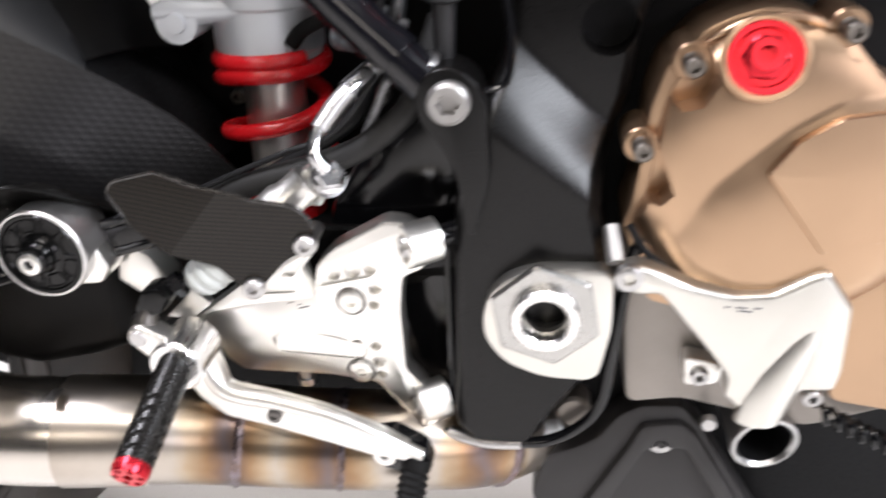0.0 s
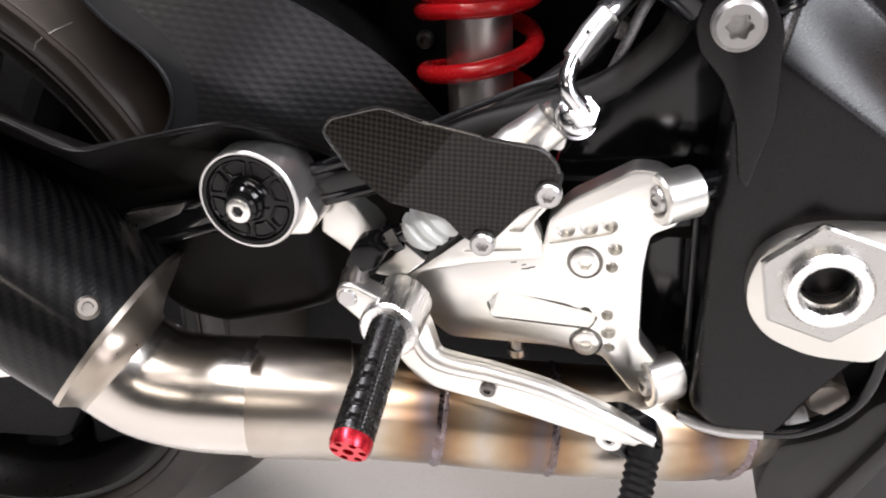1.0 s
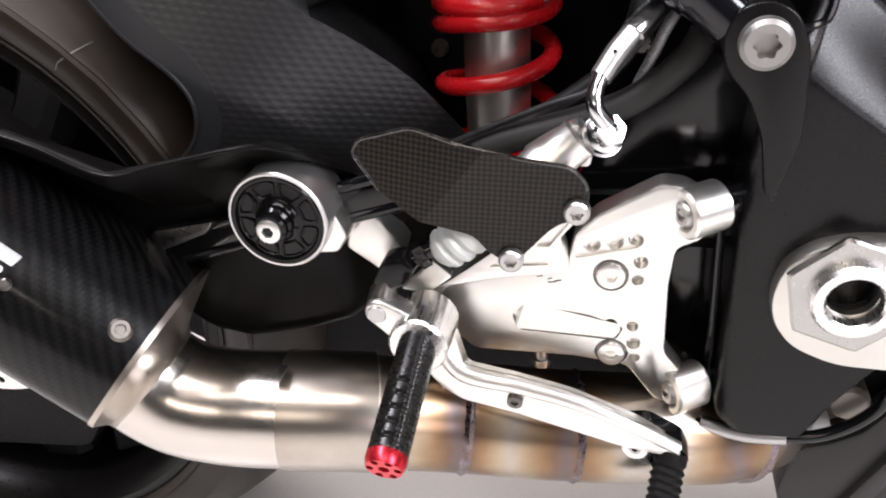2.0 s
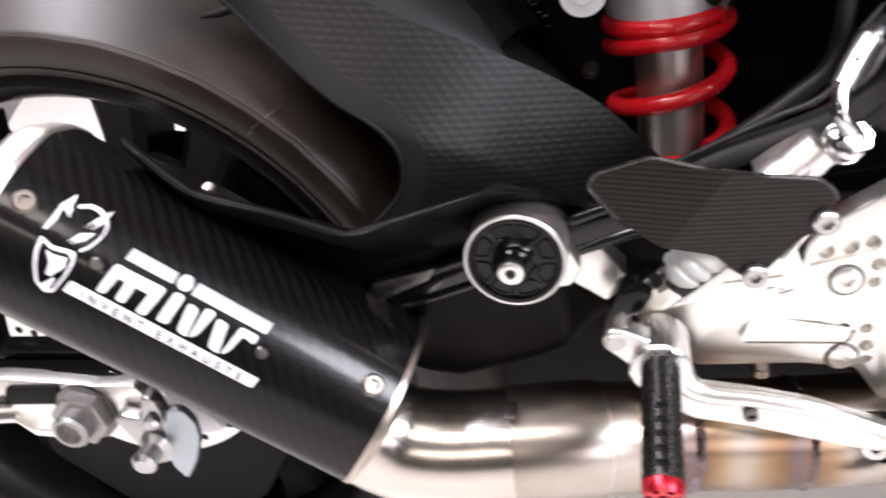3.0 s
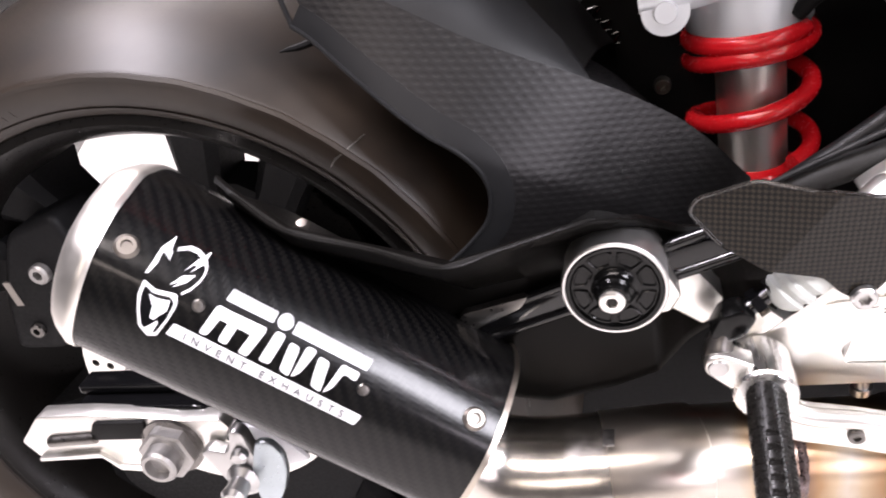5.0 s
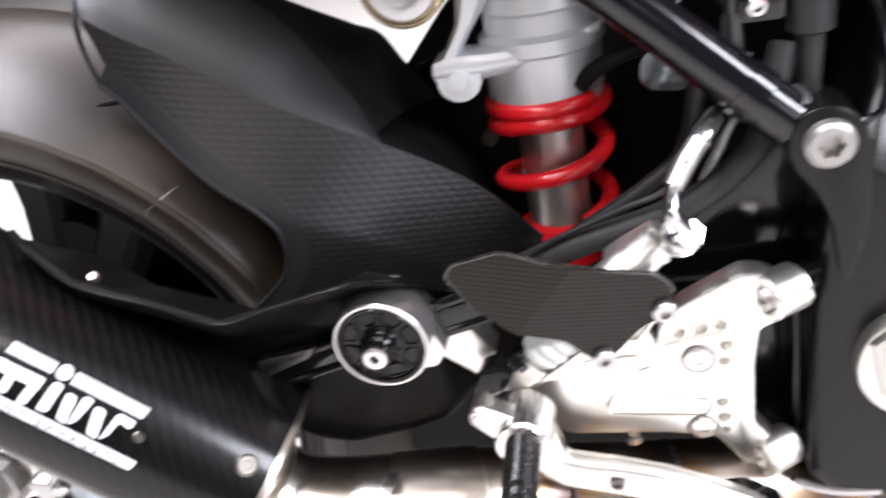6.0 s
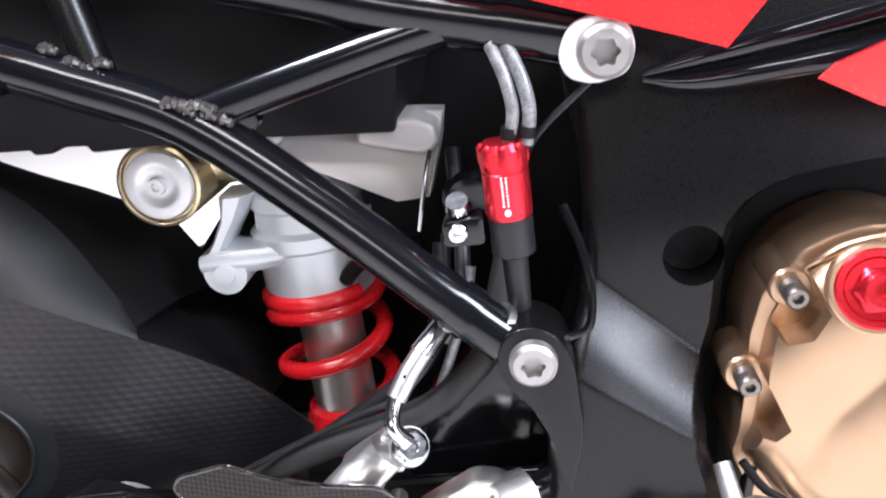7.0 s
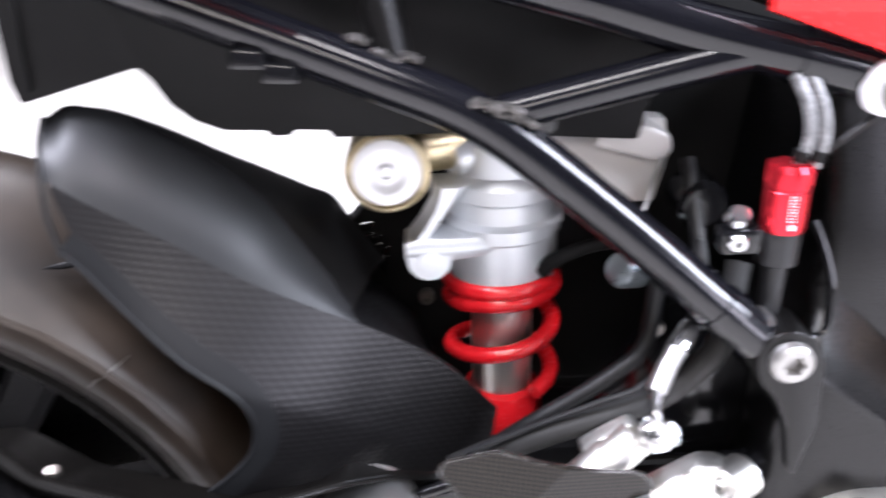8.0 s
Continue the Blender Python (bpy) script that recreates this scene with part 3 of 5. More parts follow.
part("sprocket", lathe([(40, 62), (104, 62), (104, 68), (40, 68), (40, 62)], AX, 64, lambda i, a: 1 + 0.02 * math.cos(42 * a)), DARK_STEEL, wheel)
part("rotor_carrier", lathe([(0, -30), (60, -54), (60, -59), (0, -38)], AX, 64), VOID, wheel)
part("brake_disc", rotor, ALU, wheel, "drilled steel brake disc")
for a in (100, 172, 244, 316, 28):
    part("balance_bolt", lathe([(0, 4), (6, 4), (7, 0), (7, -5)], axis(V(WX + 62 * math.cos(radians(a)), -62, WZ + 62 * math.sin(radians(a))), OUT), 16), STEEL, wheel)
nut = part("axle_nut", lathe([(17.5, 0), (17.5, 9), (16, 10), (12, 10), (12, 19), (10.5, 21), (8.2, 21), (7.8, 15), (0, 15)], axis(V(-561, -148, 379), OUT), 48, lambda i, a: hexed(a, 0.3) * 1.1 if i < 3 else 1), BOLT_GREY, BIKE, "large steel axle nut")
part("washer", lathe([(21, 0), (21, 3), (11, 3)], axis(V(-561, -146, 379), OUT), 36), DARK_STEEL, nut)
adj = part("chain_adjuster", prism(fillet([(-677, 384), (-655, 405), (-615, 405), (-572, 401), (-552, 398), (-522, 398), (-517, 390), (-528, 376), (-538, 361), (-555, 356), (-585, 357), (-606, 360), (-617, 371), (-667, 368)], 3), -146, -134, 1.5), ALU, BIKE, "machined aluminium chain adjuster plate")
part("adjuster_block", prism(fillet([(-612, 400), (-574, 400), (-577, 386), (-620, 386)], 2), -149, -142, 1), PLASTIC, adj)
part("adjuster_screw", sweep([V(-652, -147, 385), V(-616, -147, 387)], 4, 14), DARK_STEEL, adj, "dark threaded adjuster screw")
part("adjuster_rib", prism(fillet([(-667, 372), (-618, 375), (-606, 364), (-585, 361), (-585, 358), (-607, 360), (-617, 371), (-667, 369)], 1), -149, -144, 1), ALU, adj)
tailbar = part("swingarm_tail", prism(fillet([(-640, 391), (-632, 404), (-542, 401), (-531, 396), (-513, 363), (-522, 358), (-536, 380), (-545, 385)], 3.5), -136, -116, 3.5, 3), GLOSS, BIKE, "gloss black swingarm end")
part("tail_rail", prism(fillet([(-634, 412), (-548, 410), (-548, 404), (-634, 405)], 2), -124, -108, 2), GLOSS, tailbar)
part("caliper_bracket", prism(fillet([(-700, 318), (-640, 322), (-560, 318), (-470, 340), (-460, 300), (-520, 210), (-640, 200), (-700, 260)], 12), -60, -44, 4), VOID, BIKE, "black caliper bracket inside the wheel")
caliper = part("brake_caliper", prism(fillet([(-735, 402), (-722, 450), (-695, 500), (-650, 512), (-640, 470), (-664, 428), (-690, 400)], 10), -62, -20, 6, 3), VOID, BIKE, "black rear brake caliper")
bolt(caliper, -678, -62, 468, 8, material=BOLT_GREY, head=6)
bolt(caliper, -705, -62, 420, 6, material=DARK_STEEL, head=4)
part("label_bar", prism([(-716, 462), (-710, 462), (-707, 442), (-713, 442)], -62.6, -60), CASING, caliper, "pale label")
stand = part("stand_bobbin", lathe([(0, 20), (5, 20), (8, 17), (7, 12), (7, 6), (11, 2), (11, 0)], axis(V(-512, -158, 361), OUT), 24), STEEL, BIKE, "zinc paddock stand bobbin")
part("bobbin_guard", prism(fillet([(-494, 391), (-484, 390), (-479, 380), (-480, 366), (-487, 350), (-499, 333), (-506, 345), (-503, 370)], 4), -160, -155, 1.5), BLUE_STEEL, stand, "bluish zinc plated half-round plate")
part("hook", prism(fillet([(-537, 380), (-530, 384), (-517, 380), (-511, 398), (-503, 396), (-500, 372), (-505, 346), (-521, 342), (-528, 360)], 5), -157, -148, 2.5), STEEL, stand)
part("hook_bolt", lathe([(0, 5), (4, 5), (6, 3), (6, 0)], axis(V(-508, -158, 380), OUT), 16, lambda i, a: hexed(a)), STEEL, stand)
part("label_plate", prism(fillet([(-523, 382), (-502, 378), (-490, 366), (-479, 351), (-495, 347), (-499, 353)], 2), -133, -130, 0.6), DECAL, BIKE, "white triangular swingarm sticker")
cable = part("floor_cable", sweep(glide([V(-1400, -260, 94), V(-1180, -220, 94), V(-1000, -120, 94), V(-880, 60, 94), V(-760, 300, 94), V(-600, 700, 94)], 8), 8, 10), HOSE)
tagged(cable, "black electric cable lying on white floor", "cable")

# -- swingarm --
SWING_TOP = [(-458, -160, 562), (-448, -166, 556), (-422, -173, 536), (-382, -175, 523), (-348, -176, 510), (-319, -172, 515), (-279, -166, 522), (-258, -152, 514), (-240, -132, 496), (-205, -112, 480), (-60, -100, 476)]
SWING_LOW = [(-470, 420), (-360, 408), (-352, 398), (-340, 388), (-317, 384), (-280, 393), (-232, 411), (-200, 416), (-60, 418)]


def swing_rows():
    rows = []
    xs = [p[0] for p in SWING_TOP]
    for x in sorted({*np.linspace(-458, -60, 60), *xs}):
        yt, zt = (float(np.interp(x, xs, [p[k] for p in SWING_TOP])) for k in (1, 2))
        zl = interp(x, SWING_LOW)
        deep = max(-136, yt + 14)
        mid = (zt + zl) / 2
        dent = math.exp(-(((x + 272) / 30) ** 2))
        drop = deep - yt
        pts = [(deep + 26, zt - 40), (0.5 * (yt + deep) + 12, zt - 22), (yt + 8, zt - 8), (yt + 5, zt - 0.5), (yt + 2, zt), (yt, zt - 2), (yt + 2 + 0.8 * drop * dent, zt - 9 + 2 * dent), (yt + drop * (0.5 + 0.5 * dent), zt - 22 + 8 * dent), (deep, zt - 38), (deep + 2, mid - 8), (deep + 3, zl + 14), (deep + 7, zl + 5), (deep + 14, zl), (deep + 26, zl + 4)]
        rows.append([V(x, y, z) for y, z in pts])
    return rows


swing = part("swingarm", loft(swing_rows()), ARM, BIKE, "satin black aluminium swingarm", angle=42)
part("swingarm_far", prism(fillet([(-720, 290), (-720, 400), (-386, 478), (-232, 478), (-60, 476), (-56, 400), (-272, 350), (-400, 300)], 6), 82, 112, 4), ARM, swing)
# added filler plate: keeps the bright floor from showing through the wheel
part("chain_guard", prism(fillet([(-668, 400), (-650, 458), (-578, 470), (-555, 473), (-430, 470), (-400, 440), (-400, 340), (-660, 340)], 6), 72, 80, 2), VOID, swing, "dull black filler plate behind the rear wheel")
part("lip", sweep(glide([V(x, y - 0.4, z - 0.8) for x, y, z in SWING_TOP[1:8]], 6), 1.1, 8), ARM, swing)
part("linkage_body", prism(fillet([(-358, 449), (-350, 458), (-226, 493), (-216, 484), (-348, 443)], 2), -140, -128, 1), GLOSS, swing, "black rod body")
part("rod_cheek", prism(fillet([(-362, 452), (-353, 462), (-317, 470), (-322, 463), (-352, 450)], 1.5), -144, -138, 0.8), DARK_STEEL, swing, "dark steel bracket cheek")
for (x0, z0), (x1, z1) in (((-360, 453), (-228, 496)), ((-347, 442), (-213, 483))):
    part("hollow_rod", sweep([V(x0, -139, z0), V(x1, -139, z1)], 3.2, 12), GLOSS, swing, "gloss black rod")
part("rod_tip", lathe([(0, 4), (4, 3), (5.5, 0), (5.5, -6)], axis(V(-357, -140, 449), (-0.95, 0, -0.32)), 16), STEEL, swing)

# -- rear hugger --
CREASE = [(-430, 650), (-411, 637), (-391, 626), (-364, 609), (-338, 592), (-310, 576), (-282, 560), (-254, 541), (-226, 517), (-197, 480)]
CUTOUT = [(-428, 613), (-417, 604), (-396, 583), (-366, 554), (-347, 539), (-337, 526), (-334, 513), (-338, 499), (-350, 487), (-362, 478)]
CREST = [(-441, -40, 672), (-426, -40, 679), (-404, -40, 674), (-381, -40, 664), (-347, -41, 640), (-327, -44, 622), (-312, -48, 603), (-300, -54, 588), (-289, -60, 575), (-281, -66, 563)]
FAR = [(-436, 44, 652), (-420, 44, 648), (-401, 42, 640), (-380, 42, 630), (-350, 42, 618), (-331, 42, 609), (-315, 42, 601), (-299, 42, 593), (-286, 42, 572), (-268, 42, 545)]
crease_line = [Vector((p.x, p.y)) for p in glide([(x, z, 0) for x, z in CREASE], 6)]
cut_line = [Vector((p.x, p.y)) for p in glide([(x, z, 0) for x, z in CUTOUT], 6)]
CREASE_Y = [(-430, -79), (-391, -81), (-338, -81), (-310, -79), (-282, -74), (-254, -66), (-226, -58), (-197, -50)]
SLOPE = [(-430, 0.12), (-400, 0.28), (-364, 0.48), (-338, 0.56), (-310, 0.56), (-254, 0.5), (-197, 0.4)]


def eased(table):
    """A table read along a smooth curve through its rows."""
    return [(p.x, p.y) for p in glide([(a, b * 100, 0) for a, b in table], 8)]


CREASE_Y, SLOPE = eased(CREASE_Y), eased(SLOPE)


def foot(p, a, b):
    """The point of a stretch that lies nearest to p."""
    e = b - a
    return a + e * min(1.0, max(0.0, (p - a).dot(e) / e.length_squared))


def hugger_y(x, z):
    """The panel's outer face: it falls outwards from the crease and flattens towards the swingarm."""
    p = Vector((x, z))
    near = min((foot(p, a, b) for a, b in zip(crease_line, crease_line[1:])), key=lambda q: (q - p).length_squared)
    d = (p - near).length
    return 0.01 * interp(near.x, CREASE_Y) - 0.01 * interp(near.x, SLOPE) * (d if d < 50 else 50 + 18 * math.tanh((d - 50) / 36))


def inset(line, d):
    out = []
    for i, p in enumerate(line):
        way = (line[min(i + 1, len(line) - 1)] - line[max(i - 1, 0)]).normalized()
        out.append(p + Vector((-way.y, way.x)) * d)
    return out


def inside(p, loop):
    odd = False
    for a, b in zip(loop, loop[1:] + loop[:1]):
        if (a.y > p.y) != (b.y > p.y) and p.x < a.x + (b.x - a.x) * (p.y - a.y) / (b.y - a.y):
            odd = not odd
    return odd


def net(loop, step, height):
    """An even net of faces within the loop, whose border is drawn on to the loop; height gives its y."""
    bm = bmesh.new()
    verts = {}

    def corner(c):
        if c not in verts:
            verts[c] = bm.verts.new((c[0] * step, 0, c[1] * step))
        return verts[c]

    low, high = [(f(p.x for p in loop), f(p.y for p in loop)) for f in (min, max)]
    for i in range(int(low[0] // step), int(high[0] // step) + 1):
        for k in range(int(low[1] // step), int(high[1] // step) + 1):
            if inside(Vector((i + 0.5, k + 0.5)) * step, loop):
                bm.faces.new([corner(c) for c in ((i, k), (i + 1, k), (i + 1, k + 1), (i, k + 1))])
    for v in bm.verts:
        p = Vector((v.co.x, v.co.z))
        if v.is_boundary:
            p = min((foot(p, a, b) for a, b in zip(loop, loop[1:] + loop[:1])), key=lambda q: (q - p).length_squared)
        v.co = V(p.x, height(p.x, p.y), p.y)
    return bm


inner_line = inset(cut_line, 12)
skirt = [Vector(p) for p in ((-350, 456), (-330, 450), (-280, 440), (-240, 436), (-205, 446))]
hug = part("hugger_panel", shell(net(crease_line + skirt[::-1] + inner_line[::-1], 4.0, hugger_y), V(0, 2.5, -1)), HUGGER, BIKE, "dimpled black plastic rear hugger side", angle=50)
part("hugger_border", shell(loft([[V(p.x, hugger_y(p.x, p.y) - 0.2 + 0.9 * k * k, p.y) for k, p in ((j / 5, a.lerp(b, j / 5)) for j in range(6))] for a, b in zip(inset(cut_line, 12.6), cut_line)], cap=False, closed=False), V(0, 2.5, -1)), SMOOTH_HUGGER, hug, "smooth plain border")
part("hugger_rim", sweep([V(p.x, hugger_y(p.x, p.y) + 0.6, p.y) for p in cut_line], 1.3, 8), SMOOTH_HUGGER, hug)


def hugger_top():
    rows, back = [], []
    crest, far = glide(CREST, 4), glide(FAR, 4)
    for i, (t, f) in enumerate(zip(crest, far)):
        q = crease_line[round(i * 37 / (len(crest) - 1))]
        c = Vector((q.x, 0.01 * interp(q.x, CREASE_Y), q.y))
        mid = (c + t) / 2 + Vector((0, -0.3, 0.12)) * (t - c).length * 0.5
        rows.append([V(*((1 - k) ** 2 * c + 2 * k * (1 - k) * mid + k * k * t)) for k in (0, 0.15, 0.3, 0.45, 0.6, 0.8, 1)])
        back.append([V(*(t.lerp(f, k) + Vector((0, 0, 4 * math.sin(math.pi * k) - 1.5)))) for k in (0, 0.15, 0.35, 0.6, 0.85, 1)] + [V(f.x, f.y + 14, f.z - 22)])
    return rows, back


top_rows, back_rows = hugger_top()
hug_top = part("hugger_top", shell(loft(top_rows, cap=False, closed=False), V(0, 1.2, -1.5)), SMOOTH_HUGGER, BIKE, "satin black rear hugger top", angle=50)
part("hugger_inner", shell(loft(back_rows, cap=False, closed=False), V(0, 1.2, -1.5)), PLASTIC, hug_top, "dull black inner fender")
part("hugger_lip", sweep(glide([V(-428, -84, 613), V(-431, -83, 632), V(-431, -80, 650), V(-437, -62, 663), V(-442, -40, 672)], 5), 1.5, 8), SMOOTH_HUGGER, hug)
part("front_skirt", loft([[V(x, y, z) for x, y, z in row] for row in (((-282, -74, 560), (-254, -66, 541), (-226, -58, 517), (-197, -50, 480)), ((-296, -20, 566), (-272, -20, 546), (-250, -20, 517), (-236, -20, 480)), ((-290, 42, 536), (-268, 42, 520), (-250, 42, 500), (-236, 42, 470)))], cap=False, closed=False), VOID, hug_top, angle=80)

# -- shock --
SX, SY = -190, 2
UP = (0, 0, 1)
shock = part("shock_body", lathe([(0, 546), (30, 546), (33.5, 549), (33.5, 554), (35, 556), (35, 582), (37, 584), (37, 592), (33, 595), (32, 606), (34, 608), (33, 616), (27, 622), (26, 640), (20, 646), (20, 670), (0, 670)], axis(V(SX, SY, 0), UP), 48), CAST, BIKE, "grey cast monoshock body")
coil = []
for i in range(0, 201):
    t = i / 200
    turns = -0.8 + 3.05 * t
    z = 546 - 8 * min(turns, 0.4) - max(0, turns - 0.4) * 37
    a = 2 * math.pi * turns - 0.6
    coil.append(V(SX + 33.5 * math.cos(a), SY - 33.5 * math.sin(a), z))
part("spring", sweep(coil, 5.6, 12), RED, shock, "glossy red coil spring")
part("damper_tube", lathe([(0, 430), (20, 430), (20, 548), (0, 548)], axis(V(SX, SY - 1, 0), UP), 40), TITAN, shock, "polished steel damper tube")
part("spring_seat", lathe([(20, 432), (28, 438), (28, 458), (25, 466), (20, 469)], axis(V(SX, SY, 0), UP), 40), RED, shock, "red spring seat")
part("spring_ring", lathe([(30, 541.5), (35.2, 541.5), (36, 543), (36, 547.5), (30, 549)], axis(V(SX, SY, 0), UP), 40), CHROME, shock)
lug = disc(-236, -34, 576, 13, 30, 32)
add(lug, loft([[V(x, y + dy + 15, z + dz - 4) for y, dz in ((-48, -h), (-50, -h * 0.4), (-50, h * 0.4), (-48, h), (-24, h), (-24, -h))] for x, z, dy, h in ((-250, 586, 0, 5), (-240, 587, 0, 7), (-222, 586, 1, 7), (-205, 587, 2, 6), (-185, 589, 3, 5), (-168, 593, 8, 4), (-154, 597, 20, 3))]))
add(lug, loft([[V(x + a, y + 13, z - 3) for a, y in ((-h, -40), (-h * 0.5, -46), (h * 0.5, -46), (h, -40), (h, -18), (-h, -18))] for x, z, h in ((-243, 588, 6), (-236, 598, 5), (-228, 610, 6), (-222, 624, 10))]))
part("clevis", lug, CAST, shock, "grey cast adjuster lug", angle=40)
part("clevis_pin", lathe([(0, 3), (6, 3), (7, 0)], axis(V(-236, -33, 576), OUT), 24), CAST, shock)
part("gas_reservoir", lathe([(0, -2), (21.2, -2), (21.6, 0.5), (22.4, 1.5), (24, 0.8), (24.4, -1), (24.4, -70), (0, -70)], axis(V(-258, -41, 635), OUT), 48), GOLD, shock, "gold anodised gas reservoir")
part("reservoir_cap", lathe([(0, 3), (2.2, 3), (2.6, 5), (4.6, 5), (5.4, 1.5), (9, 1.2), (11, 2.2), (14, 2.4), (19.2, 1.6), (20.4, 0.4), (20.4, -3)], axis(V(-258, -41, 635), OUT), 40), CAP_ALU, shock, "brushed aluminium reservoir cap")
part("reservoir_neck", sweep([V(-248, -10, 640), V(-215, 5, 642)], [17, 20], 20), GOLD, shock)
part("top_mount", sweep([V(-222, -8, 632), V(-190, 10, 640)], [13, 24], 16), CAST, shock)

# -- dark innards behind --
inner = part("inner_guard", prism(fillet([(-352, 420), (30, 420), (40, 705), (-130, 720), (-150, 640), (-215, 618), (-258, 600), (-300, 553), (-350, 543)], 8), 70, 90, 3), PLASTIC, BIKE, "black inner guard behind shock")
for (x, z), (x1, z1) in (((-284, 560), (-276, 553)), ((-277, 550), (-270, 545)), ((-271, 541), (-265, 535))):
    part("moulded_mark", sweep(glide([V(x, 66, z), V(x1, 66, z + 1), V(x + 1, 66, z1), V(x1, 66, z1)], 4), 1.0, 8), GLOSS, inner, "illegible moulded mark")
bolt(inner, -240, 64, 502, 6, head=5, material=SCREW)
part("engine_block", prism(fillet([(-40, 300), (40, 300), (60, 180), (330, 180), (330, 690), (60, 690), (-10, 690), (-20, 600), (-40, 470)], 12), -55, 120, 6), VOID, BIKE, "black engine casing")
part("linkage_cover", prism(fillet([(-135, 425), (-100, 420), (-98, 350), (-50, 350), (-52, 540), (-75, 548), (-110, 520), (-135, 480)], 6), -85, -30, 4), GLOSS, BIKE, "gloss black linkage cover")
part("linkage_arm", prism(fillet([(-380, 300), (-60, 285), (-60, 440), (-300, 440), (-380, 400)], 10), -40, 30, 6), VOID, BIKE, "black suspension linkage below swingarm")
box = part("silver_box", loft([[V(*p) for p in row] for row in (((-193, -40, 646), (-165, -24, 662), (-98, -22, 655), (-100, -40, 640), (-108, -44, 614), (-126, -44, 613), (-160, -42, 630)), ((-193, -20, 646), (-165, -8, 662), (-98, -8, 655), (-100, -20, 640), (-108, -24, 614), (-126, -24, 613), (-160, -22, 630)))]), PALE, BIKE, "pale silver box behind subframe rail")
part("box_lid", prism(fillet([(-143, 647), (-140, 657), (-112, 658), (-100, 652), (-99, 641), (-109, 637)], 4), -46, -16, 3, 3), PALE, box)
rod = part("damper_rod", sweep(glide([V(-168, -24, 562), V(-158, -28, 572), V(-140, -30, 580), V(-118, -32, 584)], 5), [5, 4.5, 4], 12), PLASTIC, BIKE, "black curved rod beside the shock")
part("rod_end", lathe([(0, 10), (6, 10), (9, 9), (10.5, 6), (10.5, -10), (8, -12)], axis(V(-122, -56, 576), (-0.75, -0.6, 0.3)), 28), BLUE_STEEL, rod, "bluish steel rod end")
part("clamp_screw", lathe([(0, 4), (4.5, 4), (5.5, 2), (5.5, -6)], axis(V(-106, -62, 541), OUT), 18), DARK_STEEL, rod)
part("rubber_bung", lathe([(0, 8), (11, 8), (14, 4), (14, -20)], axis(V(-85, -58, 617), OUT), 28), GLOSS, rod)
part("wire_clip", sweep(glide([V(-104, -46, 640), V(-108, -47, 628), V(-112, -47, 612), V(-116, -46, 596)], 4), 1.3, 8), CHROME, box)

# -- rearset plate --
plate = prism(fillet([(-206, 428), (-196, 433.5), (-172, 440), (-138, 447), (-134, 466), (-124, 477), (-95, 494), (-84, 493), (-70, 484), (-74, 466), (-86, 460), (-88, 440), (-87, 402), (-76, 388), (-70, 374), (-84, 366), (-92, 374), (-106, 391), (-133, 394), (-188, 394), (-197, 404)], 3.5), -130, -117, 2.2, 2)
holes = bmesh.new()
for x, z, r in ((-126, 460, 4.6), (-115, 462, 4.6), (-105, 464, 3.8), (-102, 452, 3.6), (-103, 442, 3), (-115, 416, 3.6), (-104, 416, 3), (-103, 406, 3.6), (-102, 397, 3)):
    add(holes, disc(x, -140, z, r, 16, 20))
plate = carve(plate, holes)
plate = carve(plate, add(disc(-116, -137, 444, 8.8, 9, 32), disc(-114, -137, 399, 8.8, 9, 32)))
plate = carve(plate, prism(fillet([(-166, 418), (-159, 425), (-126, 421), (-108, 415), (-112, 407), (-163, 409)], 2.5), -140, -126))
plate = carve(plate, prism(fillet([(-134, 452), (-131, 465), (-104, 470), (-103, 460)], 2), -140, -128))
rearset = part("rearset_plate", plate, ALU, BIKE, "machined bright aluminium rearset plate", angle=25)
arm = prism(fillet([(-218, 426), (-199, 437), (-188, 445), (-172, 458), (-155, 470), (-140, 479), (-133, 476), (-141, 466), (-138, 459), (-136, 448), (-172, 442), (-197, 436), (-209, 425)], 2.5), -136, -124, 1.6, 2)
arm = carve(arm, prism(fillet([(-153, 461), (-140, 474), (-136, 475), (-146, 461)], 1.5), -150, -133.5))
arm = carve(arm, prism(fillet([(-176, 448), (-170, 452), (-148, 455), (-146, 451)], 1.5), -150, -134.6))
part("guard_arm", arm, ALU, rearset, angle=25)
for k, (x, w) in enumerate(((-151, 3), (-146, 2.2), (-142, 3.4), (-145, 4))):
    part("engraved_bar", prism([(x - w / 2, 441 - k), (x + w / 2, 441.6 - k), (x + w / 2, 441.2 - k), (x - w / 2, 440.6 - k)], -130.3, -129.5), INK, rearset, "illegible engraving")
for x, z in ((-116, 444), (-114, 399)):
    part("recess_ring", lathe([(8.7, -5), (8.7, -1), (7.2, -1), (7.2, -5)], axis(V(x, -130, z), OUT), 32), DARK_STEEL, rearset)
    bolt(rearset, x, -130, z, 7.1, head=2.2, material=ALU, label="button-head hexagon socket screw")
WAY_IN = Vector((0.84, 0.54, 0.06)).normalized()
for x, z in ((-85, 480), (-83, 378)):
    o = V(x, -132.5, z)
    part("boss", lathe([(7.4, 7), (7.8, 1), (8.6, 0), (11.4, 0), (12.4, 1.2), (12.4, 19), (7, 20)], axis(o, WAY_IN), 36), ALU, rearset)
    part("spacer", sweep([o + WAY_IN * 0.019, o + WAY_IN * 0.044], 7, 18), GLOSS, rearset)
    e = o + WAY_IN * 0.004
    bolt(rearset, e.x * 1000, e.y * 1000, e.z * 1000, 6.6, way=-WAY_IN, head=5, material=STEEL)
